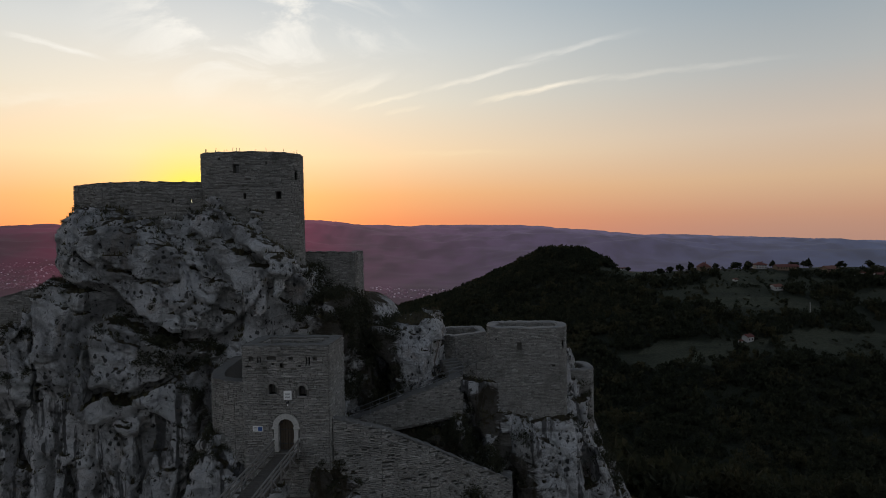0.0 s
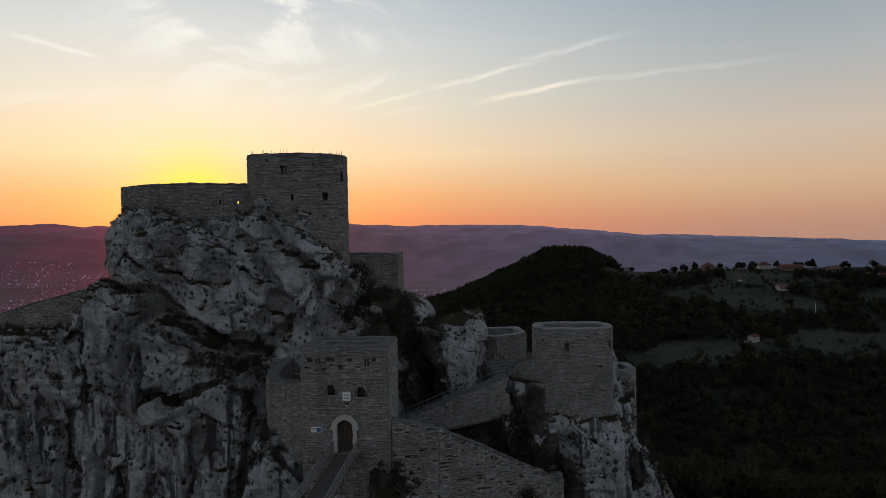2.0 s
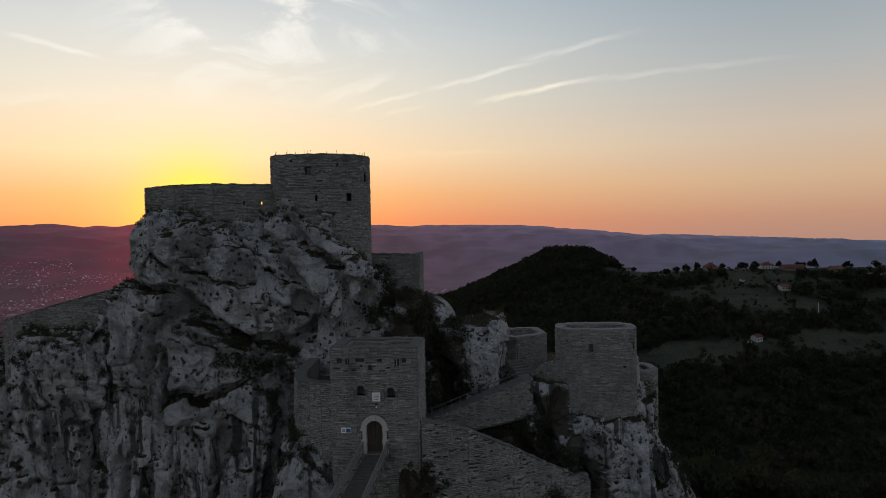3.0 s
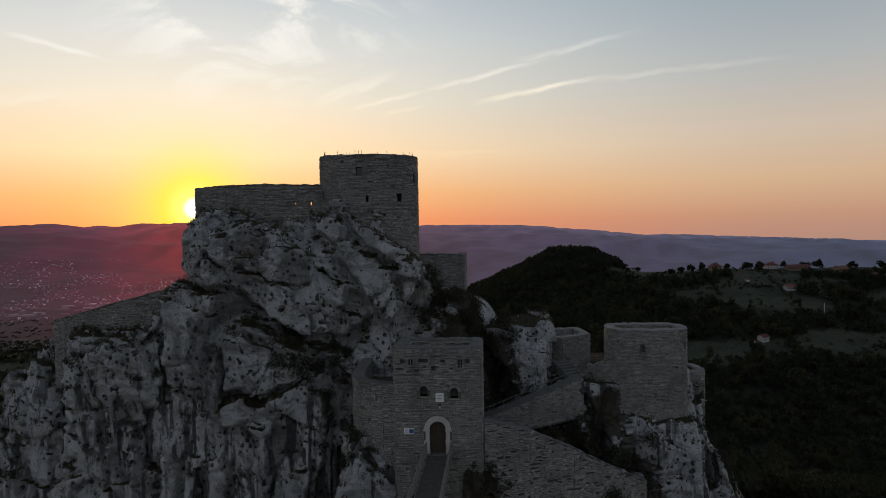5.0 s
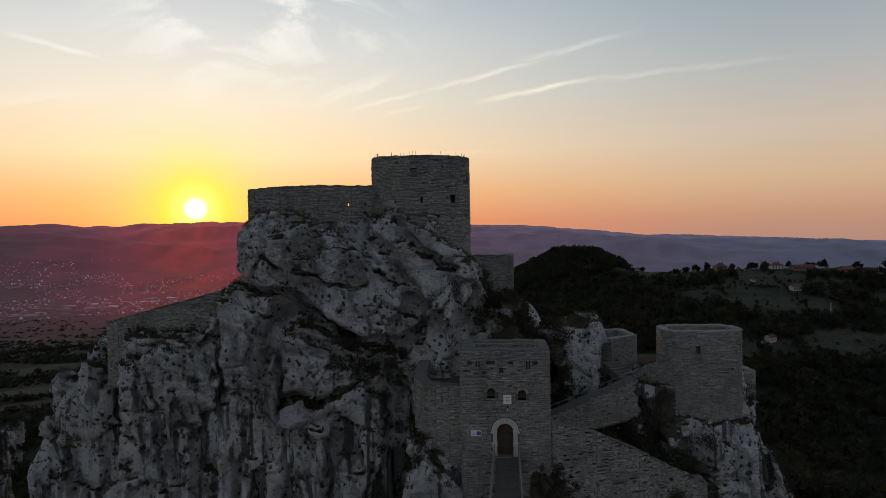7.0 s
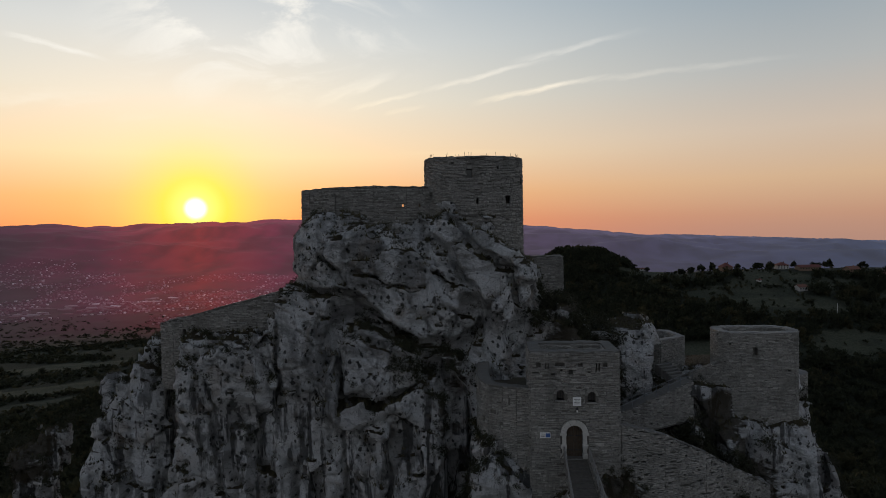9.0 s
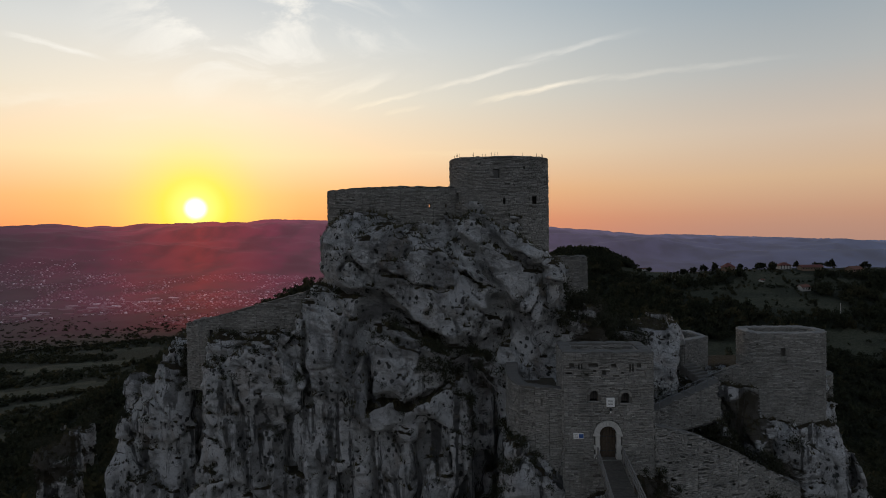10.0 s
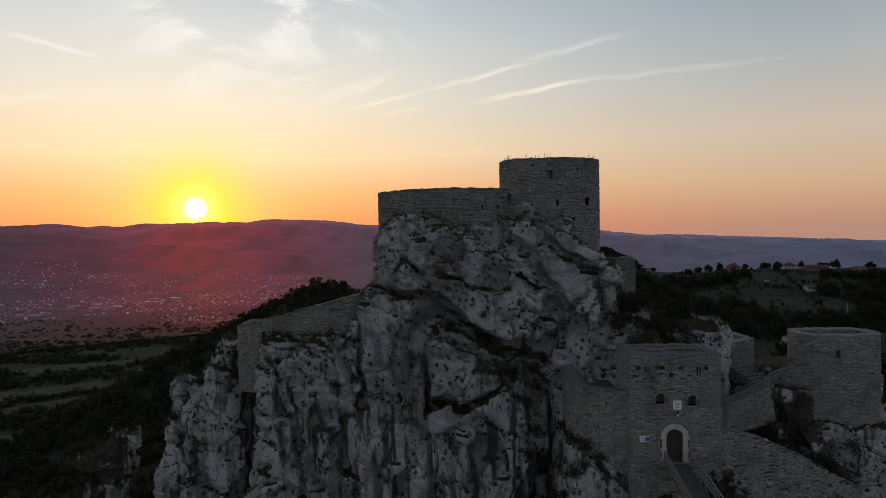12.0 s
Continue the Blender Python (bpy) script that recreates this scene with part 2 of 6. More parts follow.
def stone_look(n, bsdf):
    p = place(n)
    one = n.add("ShaderNodeNewGeometry").outputs["Random Per Island"]
    own = n.add("ShaderNodeObjectInfo").outputs["Random"]
    pick = n.math("FRACT", n.math("ADD", one, own))
    col = n.ramp(pick, [(0.0, (0.21, 0.203, 0.186)), (0.25, (0.265, 0.255, 0.235)), (0.8, (0.305, 0.294, 0.27)), (1.0, (0.40, 0.386, 0.355))])
    big = n.noise(p, 0.4, 5.0, 0.6, 0.5)
    fine = n.noise(p, 7.0, 6.0, 0.72)
    drips = n.noise(n.mapping(p, scale=(1.0, 1.0, 0.15)), 1.0, 4.0, 0.6)
    col = n.mix(n.math("MULTIPLY", n.band(big, 0.48, 0.68), 0.5), col, (0.14, 0.135, 0.12))
    col = n.mix(n.math("MULTIPLY", n.band(drips, 0.55, 0.7), 0.35), col, (0.10, 0.098, 0.09))
    col = n.mix(n.math("MULTIPLY", n.band(fine, 0.50, 0.66), 0.6), col, (0.075, 0.072, 0.063))
    n.put(bsdf, "Base Color", col)
    bump(n, bsdf, fine, 0.9, 0.05)


def mortar_look(n, bsdf):
    p = place(n)
    f = n.noise(p, 7.0, 5.0, 0.7)
    n.put(bsdf, "Base Color", n.mix(f, (0.085, 0.081, 0.073), (0.19, 0.18, 0.163)))
    bump(n, bsdf, f, 0.8, 0.04)


def plain(*c, vary=0.35, scale=6.0, deep=0.01):
    def look_(n, bsdf):
        f = n.noise(place(n), scale, 5.0, 0.65)
        n.put(bsdf, "Base Color", n.mix(f, tuple(x * (1 - vary) for x in c), tuple(min(1, x * (1 + vary)) for x in c)))
        bump(n, bsdf, f, 0.5, deep)
    return look_


def ground_look(n, bsdf):
    p = place(n)
    fields = n.noise(n.mapping(p, rot=(0, 0, 0.5), scale=(1.0, 2.2, 0.0)), 0.008, 3.0, 0.5, 0.8)
    mid = n.noise(p, 0.05, 6.0, 0.65)
    fine = n.noise(p, 0.6, 5.0, 0.7)
    cover = n.add("ShaderNodeAttribute")
    cover.attribute_name = "meadow"
    open_ = n.math("ADD", cover.outputs["Fac"], n.math("MULTIPLY", n.math("SUBTRACT", mid, 0.5), 0.5))
    grass = n.mix(n.band(fields, 0.42, 0.58), (0.040, 0.044, 0.028), (0.070, 0.072, 0.046))
    col = n.mix(n.band(open_, 0.3, 0.7), (0.017, 0.020, 0.010), grass)
    col = n.mix(n.math("MULTIPLY", n.band(mid, 0.52, 0.68), 0.6), col, (0.026, 0.026, 0.014))
    col = n.mix(n.math("MULTIPLY", n.band(fine, 0.4, 0.66), 0.7), col, (0.022, 0.025, 0.013))
    n.put(bsdf, "Base Color", col)
    bump(n, bsdf, n.math("ADD", mid, fine), 0.8, 1.5)


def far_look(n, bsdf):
    """Woods and fields kilometres off, with the evening haze painted on as emission."""
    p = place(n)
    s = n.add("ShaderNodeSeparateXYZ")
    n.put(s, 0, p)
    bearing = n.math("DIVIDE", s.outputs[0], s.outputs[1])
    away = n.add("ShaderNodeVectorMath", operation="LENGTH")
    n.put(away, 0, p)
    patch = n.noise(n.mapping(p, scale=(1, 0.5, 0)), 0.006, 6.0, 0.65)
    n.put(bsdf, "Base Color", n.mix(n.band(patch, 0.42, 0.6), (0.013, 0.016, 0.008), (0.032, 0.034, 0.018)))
    # haze put in as glow: colour by bearing, strength by distance
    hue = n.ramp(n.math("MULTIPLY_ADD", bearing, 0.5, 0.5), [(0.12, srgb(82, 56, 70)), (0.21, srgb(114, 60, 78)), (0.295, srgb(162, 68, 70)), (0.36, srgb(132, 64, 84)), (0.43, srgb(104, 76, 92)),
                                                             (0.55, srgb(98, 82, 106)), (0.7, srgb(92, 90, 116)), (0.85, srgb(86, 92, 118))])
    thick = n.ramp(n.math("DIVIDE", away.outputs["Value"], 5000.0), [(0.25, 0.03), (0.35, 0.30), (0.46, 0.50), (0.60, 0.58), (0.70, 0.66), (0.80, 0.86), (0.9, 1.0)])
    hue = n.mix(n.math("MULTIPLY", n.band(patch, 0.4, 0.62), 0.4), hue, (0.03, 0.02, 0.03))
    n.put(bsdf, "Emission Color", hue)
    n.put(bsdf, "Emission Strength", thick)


ROCK = material("limestone", rock_look, 0.95)
STONE = material("masonry_stone", stone_look, 0.92)
MORTAR = material("mortar", mortar_look, 0.95)
PALE = material("pale_dressed_stone", plain(0.46, 0.45, 0.42, vary=0.3))
CAP = material("cap_mortar", plain(0.125, 0.12, 0.11, vary=0.45, scale=3.0, deep=0.03))
RIM = material("pale_rim_mortar", plain(0.22, 0.213, 0.20, vary=0.35, scale=3.0, deep=0.03))
WOOD = material("weathered_wood", plain(0.10, 0.09, 0.078, vary=0.45, scale=4.0))
RAILWOOD = material("grey_rail_wood", plain(0.19, 0.18, 0.165, vary=0.35, scale=4.0))
DOORWOOD = material("door_wood", plain(0.085, 0.066, 0.048, vary=0.4, scale=5.0))
SOIL = material("trodden_earth", plain(0.07, 0.06, 0.042, vary=0.5, scale=1.5, deep=0.08))
STEEL = material("grey_galvanised_steel", plain(0.15, 0.155, 0.16, vary=0.2), 0.6)
IRON = material("dark_iron", plain(0.05, 0.05, 0.05), 0.55)
WHITE = material("white_panel", plain(0.78, 0.78, 0.76, vary=0.06))
BLUE = material("blue_panel", plain(0.06, 0.12, 0.32, vary=0.1))
FAR = material("distance_haze_glow", far_look, 1.0)
GROUND = material("meadow_and_wood", ground_look, 1.0)

# ---------------------------------------------------------------- helpers for meshes


def part(name, bm, mat, parent=None, label=""):
    me = bpy.data.meshes.new(name)
    if isinstance(bm, tuple):
        me.from_pydata(*bm)
        me.update()
    else:
        bm.normal_update()
        bm.to_mesh(me)
        bm.free()
    me.materials.append(mat)
    ob = new(name, me)
    if parent:
        ob.parent = parent
    if label:
        tagged(ob, label)
    return ob


def smooth(ob):
    ob.data.polygons.foreach_set("use_smooth", [True] * len(ob.data.polygons))
    return ob


def box(bm, x0, y0, z0, x1, y1, z1, bevel=0.0):
    m = Matrix.Translation(((x0 + x1) / 2, (y0 + y1) / 2, (z0 + z1) / 2)) @ Matrix.Diagonal((x1 - x0, y1 - y0, z1 - z0, 1))
    made = bmesh.ops.create_cube(bm, size=1, matrix=m)["verts"]
    if bevel:
        edges = list({e for v in made for e in v.link_edges})
        bmesh.ops.bevel(bm, geom=edges, offset=bevel, segments=1, affect="EDGES")
    return made


def beam(bm, a, b, w, h):
    """A squared timber from a to b."""
    a, b = Vector(a), Vector(b)
    m = Matrix.Translation((a + b) / 2) @ (b - a).to_track_quat("X", "Z").to_matrix().to_4x4() @ Matrix.Diagonal(((b - a).length, w, h, 1))
    bmesh.ops.create_cube(bm, size=1, matrix=m)


def cut(ob, *cutters):
    """Take the closed cutters out of ob for good."""
    for c in cutters:
        mod = ob.modifiers.new("cut", "BOOLEAN")
        mod.operation, mod.object, mod.solver = "DIFFERENCE", c, "EXACT"
    bpy.context.view_layer.update()
    done = bpy.data.meshes.new_from_object(ob.evaluated_get(bpy.context.evaluated_depsgraph_get()))
    ob.modifiers.clear()
    ob.data = done
    for c in cutters:
        bpy.data.objects.remove(c)
    return ob


# ---------------------------------------------------------------- noise on arrays


def mixed(i, j, k, seed):
    h = i * np.uint32(374761393) + j * np.uint32(668265263) + k * np.uint32(1440662683) + np.uint32((seed * 974711) & 0xFFFFFFFF)
    h = (h ^ (h >> np.uint32(13))) * np.uint32(1274126177)
    h = (h ^ (h >> np.uint32(16))) * np.uint32(2246822519)
    return h ^ (h >> np.uint32(15))


def hashed(i, j, k, seed):
    return (mixed(i, j, k, seed) & np.uint32(0xFFFF)).astype(np.float32) / np.float32(65535.0)


def lattice(p):
    c = np.floor(p)
    return c, c.astype(np.int32).view(np.uint32)


def value_noise(p, seed=0):
    """Smooth noise in -1..1 at the rows of p."""
    p = np.asarray(p, np.float32)
    low, c = lattice(p)
    f = p - low
    f = f * f * (3 - 2 * f)
    r = 0
    one = np.uint32(1)
    for a in (0, 1):
        for b in (0, 1):
            for d in (0, 1):
                w = (f[:, 0] if a else 1 - f[:, 0]) * (f[:, 1] if b else 1 - f[:, 1]) * (f[:, 2] if d else 1 - f[:, 2])
                r = r + w * hashed(c[:, 0] + one * a, c[:, 1] + one * b, c[:, 2] + one * d, seed)
    return r * 2 - 1


def fractal(p, octaves, seed=0, gain=0.5):
    r, w, tot = 0, 1.0, 0.0
    for o in range(octaves):
        r = r + w * value_noise(p * 2.03 ** o + 17.3 * o, seed + o)
        tot += w
        w *= gain
    return r / tot


def cells(p, seed=0):
    """For each row of p the nearest scattered point: how much nearer it is than the next one, a number of its own, and the lean of its block."""
    p = np.asarray(p, np.float32)
    low, c = lattice(p)
    f = p - low
    d1 = np.full(len(p), 9.0, np.float32)
    d2 = d1.copy()
    own = np.zeros(len(p), np.uint32)
    lean = np.zeros(len(p), np.float32)
    bits, part_ = np.uint32(1023), np.float32(1 / 1023)
    for a in (-1, 0, 1):
        for b in (-1, 0, 1):
            for d in (-1, 0, 1):
                h = mixed(c[:, 0] + np.uint32(a & 0xFFFFFFFF), c[:, 1] + np.uint32(b & 0xFFFFFFFF), c[:, 2] + np.uint32(d & 0xFFFFFFFF), seed)
                x = f[:, 0] - (a + (h & bits) * part_)
                y = f[:, 1] - (b + ((h >> np.uint32(10)) & bits) * part_)
                z = f[:, 2] - (d + ((h >> np.uint32(20)) & bits) * part_)
                s = x * x + y * y + z * z
                nearer = s < d1
                d2 = np.where(nearer, d1, np.minimum(d2, s))
                d1 = np.where(nearer, s, d1)
                own = np.where(nearer, h, own)
                slope = x * (((h >> np.uint32(5)) & bits) * part_ - 0.5) + z * (((h >> np.uint32(15)) & bits) * part_ - 0.5)
                lean = np.where(nearer, slope, lean)
    own = (own * np.uint32(2654435761) >> np.uint32(16)).astype(np.float32) / np.float32(65535)
    return np.sqrt(d2) - np.sqrt(d1), own, lean


# ---------------------------------------------------------------- the rock


def slab(p, c, half, turn=0.0, lean=0.0, side=0.0, rounded=1.0):
    """Distance to a rounded block at c, turned about z, its top leaning back (+y) by lean and to +x by side, in degrees."""
    q = p - np.array(c, np.float32)
    a, b, s = radians(turn), math.tan(radians(lean)), math.tan(radians(side))
    x, y, z = q[:, 0] - s * q[:, 2], q[:, 1] - b * q[:, 2], q[:, 2]
    x, y = x * math.cos(a) + y * math.sin(a), -x * math.sin(a) + y * math.cos(a)
    d = np.abs(np.stack([x, y, z], 1)) - (np.array(half, np.float32) - rounded)
    return np.linalg.norm(np.maximum(d, 0), axis=1) + np.minimum(d.max(1), 0) - rounded


def stick(p, a, b, r0, r1):
    """Distance to a tapered rod."""
    a, b = np.array(a, np.float32), np.array(b, np.float32)
    h = np.clip(((p - a) @ (b - a)) / ((b - a) @ (b - a)), 0, 1)
    return np.linalg.norm(p - a - h[:, None] * (b - a), axis=1) - (r0 + (r1 - r0) * h)


def soft_union(a, b, k):
    h = np.maximum(k - np.abs(a - b), 0) / k
    return np.minimum(a, b) - h * h * k * 0.25


# blocks: centre, half size, turn, lean, sideways lean, rounding
SUMMIT = [
    ((-25.0, 61.6, -9.2), (7.7, 7.0, 11.7), 0, 10, 3, 1.0),        # summit block under the keep
    ((-30.6, 61.5, -12.5), (6.0, 7.3, 13.2), 6, 6, 4, 1.2),        # its flank towards the upper wall
    ((-14.0, 62.5, -15.6), (4.2, 7.5, 13.0), -10, 6, -10, 1.5),    # its other flank
    ((-17.0, 57.2, -12.0), (1.9, 3.6, 8.6), -8, 5, 4, 0.8),        # pillar above the gate
    ((-12.5, 58.8, -14.0), (3.2, 3.8, 8.0), -14, 7, 0, 1.0),
    ((-32.9, 57.8, -1.8), (1.7, 3.4, 3.6), 14, 9, 8, 0.8),         # streaked flank under the upper wall
]
# beds that dip to one side: centre, half size, turn, lean, dip, rounding
BEDS = [
    ((-26.6, 57.4, -3.7), (6.6, 4.0, 3.3), 4, 12, 29, 0.9),        # pale bed over the long ledge
    ((-18.9, 57.6, -2.2), (5.2, 4.2, 2.9), -6, 14, 37, 0.8),       # bed under the keep
    ((-29.4, 58.6, 0.0), (3.4, 3.6, 1.7), 8, 10, 24, 0.7),
    ((-28.4, 56.3, -12.0), (3.9, 4.6, 4.4), 6, 5, 27, 0.8),        # column below the ledge
    ((-34.0, 56.8, -8.4), (2.5, 3.9, 4.9), -6, 6, 8, 0.7),
]
GREAT_FACE = [
    ((-34.0, 61.0, -30.0), (13.0, 8.2, 22.0), 0, 3, 3, 1.6),       # great lower face
    ((-42.0, 62.0, -31.0), (5.6, 8.6, 21.2), 4, 3, 4, 1.4),        # shoulder under the low curtain
    ((-25.5, 59.0, -30.0), (6.0, 7.4, 18.2), -4, 4, 0, 1.3),       # bulging buttress
    ((-35.5, 57.5, -22.0), (2.0, 3.8, 18.0), 10, 2, 2, 0.9),       # fluted pillar
]
STEPS_SIDE = [
    ((-9.8, 66.6, -16.5), (6.8, 7.0, 9.5), -20, 18, -28, 2.0),     # overgrown slope
    ((-3.1, 61.6, -18.0), (2.8, 3.4, 9.5), -12, 6, -2, 1.1),       # white knob by the steps
    ((2.0, 66.0, -24.0), (12.0, 8.0, 9.5), 0, 4, 0, 2.0),
    ((-1.5, 56.5, -24.5), (7.0, 3.6, 6.4), -10, 18, 0, 1.2),       # broken ground under the ramp          # saddle below the steps
]
BASTION_SIDE = [
    ((7.2, 59.4, -29.0), (5.6, 5.2, 11.9), 0, 4, -6, 1.0),         # crag under the round bastion
    ((15.0, 61.2, -30.0), (3.9, 4.6, 15.2), -10, 4, -24, 1.2),
    ((12.0, 60.0, -22.6), (1.9, 3.5, 10.9), -8, 3, -9, 0.7),       # spur beside the bastion     # its white edge
    ((15.5, 66.5, -34.0), (5.0, 6.0, 13.2), -10, 4, -18, 1.6),
    ((3.2, 57.7, -20.0), (1.7, 2.0, 6.7), -10, 8, 0, 0.8),         # boulder wall between ramp and bastion
]
GATE_ROCK = [
    ((-13.5, 49.5, -31.0), (6.4, 5.0, 14.4), 4, 5, 0, 1.6),        # rock that carries the gate
    ((-17.6, 48.0, -26.4), (2.9, 3.0, 10.4), 12, 6, 6, 1.0),
    ((-9.5, 45.3, -26.6), (1.2, 1.7, 9.3), 8, 6, 0, 0.7),         # dark rock beside the bridge
    ((-7.4, 45.8, -28.2), (1.7, 1.7, 9.3), -10, 8, -6, 0.8),
    ((-3.0, 53.5, -34.0), (8.0, 5.0, 13.5), -18, 8, 0, 1.6),       # under the low wall
]
OUTLIERS = [
    ((-51.0, 61.6, -25.0), (2.5, 3.2, 15.6), 10, 5, 3, 0.9),       # left crag
    ((-53.6, 61.2, -28.0), (3.2, 3.4, 15.4), -6, 5, 9, 1.4),
    ((-56.4, 61.0, -31.0), (2.6, 3.0, 14.8), 8, 4, 10, 1.2),
    ((-56.6, 62.6, -26.0), (0.8, 1.0, 12.4), 20, 2, 2, 0.6),       # outlying pinnacles
    ((-62.8, 62.2, -31.2), (1.1, 1.5, 12.5), 0, 2, 3, 0.8),
    ((-66.2, 62.4, -33.0), (2.0, 2.2, 12.6), 25, 3, 8, 0.9),
    ((-15.0, 68.0, -48.0), (33.0, 13.0, 18.0), 0, 6, 0, 4.0),      # foot of the whole crag
]
BLOCKS = SUMMIT + GREAT_FACE + STEPS_SIDE + BASTION_SIDE + GATE_ROCK + OUTLIERS
# clefts and ledges cut into the skin that faces the bridge: lines of (x, z), radius at start and end
UPPER_CLEFTS = [
    ([(-33.6, -3.9), (-32.6, -4.2), (-29.6, -5.2), (-27.6, -6.6), (-25.5, -8.2), (-23.5, -9.5)], 0.35, 0.9),
    ([(-23.5, -9.4), (-21.0, -9.5), (-19.0, -8.4), (-18.3, -7.6)], 1.0, 0.55),
    ([(-25.0, 2.3), (-23.2, 0.5), (-21.2, -1.0), (-19.9, -2.9), (-18.6, -5.4), (-18.4, -8.0), (-20.2, -10.2)], 0.32, 0.6),
    ([(-29.7, -2.6), (-27.6, -3.1), (-25.6, -3.8), (-23.1, -4.1)], 0.18, 0.12),
    ([(-20.7, 2.4), (-19.4, -0.2), (-17.6, -1.4), (-15.6, -2.6)], 0.35, 0.5),
    ([(-15.6, -3.2), (-15.4, -6.9), (-15.5, -9.2)], 0.35, 0.6),
    ([(-33.2, -2.7), (-32.2, -1.2), (-31.2, -2.6), (-30.6, -3.8)], 0.2, 0.25),
    ([(-34.0, 1.5), (-28.4, 1.5), (-25.4, 2.5)], 0.35, 0.3),
    ([(-23.6, -11.0), (-22.0, -11.6), (-20.9, -13.6), (-20.4, -17.1), (-20.9, -20.2), (-22.3, -23.4)], 0.8, 1.7),
]
LOWER_CLEFTS = [
    ([(-31.6, -6.2), (-30.9, -9.2), (-30.6, -11.7), (-30.5, -13.8)], 0.25, 0.55),
    ([(-30.4, -13.6), (-28.8, -13.2), (-27.5, -14.2), (-25.5, -13.1), (-23.5, -12.1)], 0.55, 0.3),
    ([(-38.7, -16.6), (-38.2, -19.6)], 0.45, 0.7),
    ([(-33.0, -20.0), (-33.0, -23.0)], 0.45, 0.6),
    ([(-30.2, -16.0), (-30.5, -24.0)], 0.2, 0.45),
    ([(-26.6, -15.0), (-26.8, -24.0)], 0.2, 0.4),
    ([(-35.0, -19.5), (-35.1, -24.0)], 0.3, 0.45),
    ([(-36.6, -8.0), (-36.2, -14.0)], 0.25, 0.4),
]
SIDE_CLEFTS = [
    ([(-42.5, -12.0), (-42.0, -22.0)], 0.2, 0.35),
    ([(-47.4, -9.5), (-47.7, -14.0), (-48.2, -24.0)], 0.8, 0.8),
    ([(5.0, -19.5), (5.4, -25.5)], 1.0, 1.3),
    ([(13.0, -21.3), (13.3, -23.6)], 0.7, 0.8),
    ([(-7.0, -8.0), (-6.0, -16.0)], 0.9, 1.2),
    ([(2.0, -15.5), (2.6, -20.0)], 0.4, 0.9),
]
CLEFTS = UPPER_CLEFTS + LOWER_CLEFTS + SIDE_CLEFTS


def bed(p, c, half, turn, lean, dip, rounded):
    """Distance to a rounded block whose long axis dips towards +x."""
    q = p - np.array(c, np.float32)
    a = radians(dip)
    q = np.stack([q[:, 0] * math.cos(a) - q[:, 2] * math.sin(a), q[:, 1] - math.tan(radians(lean)) * q[:, 2], q[:, 0] * math.sin(a) + q[:, 2] * math.cos(a)], 1)
    return slab(q, (0, 0, 0), half, turn, 0.0, 0.0, rounded)


def rock_solid(p):
    d = None
    for c, half, turn, lean, side, rounded in BLOCKS:
        s = slab(p, c, half, turn, lean, side, rounded)
        d = s if d is None else soft_union(d, s, 0.9)
    for row in BEDS:
        d = soft_union(d, bed(p, *row), 0.5)
    return d


def skin(x, z):
    """Depth at which the rock begins, coming from the bridge."""
    y = np.arange(42.0, 72.0, 0.15, dtype=np.float32)
    d = rock_solid(np.stack([np.full_like(y, x), y, np.full_like(y, z)], 1))
    k = np.nonzero(d < 0)[0]
    return float(y[k[0]]) if len(k) else 60.0


CUTS = []
for line, r0, r1 in CLEFTS:
    k = len(line) - 1
    pts = [(x, skin(x, z), z) for x, z in line]
    for i in range(k):
        CUTS.append((pts[i], pts[i + 1], r0 + (r1 - r0) * i / k, r0 + (r1 - r0) * (i + 1) / k))
DEEP = np.array([1.0, 0.25, 1.0], np.float32)          # clefts go deeper than they are wide


def carve(p, e):
    """Cut the clefts into the field e at the places p."""
    wob = 0.5 * np.stack([value_noise(p * 0.9, 61), np.zeros(len(p), np.float32), value_noise(p * 0.9, 62)], 1)
    q = p + wob
    for a, b, r0, r1 in CUTS:
        m = max(r0, r1) + 0.8
        ok = np.nonzero((q[:, 0] > min(a[0], b[0]) - m) & (q[:, 0] < max(a[0], b[0]) + m) & (q[:, 2] > min(a[2], b[2]) - m) & (q[:, 2] < max(a[2], b[2]) + m))[0]
        if len(ok):
            s = -stick(q[ok] * DEEP, np.array(a, np.float32) * DEEP, np.array(b, np.float32) * DEEP, r0, r1)
            h = np.maximum(0.3 - np.abs(e[ok] - s), 0) / 0.3
            e[ok] = np.maximum(e[ok], s) + h * h * 0.3 * 0.25
    return e


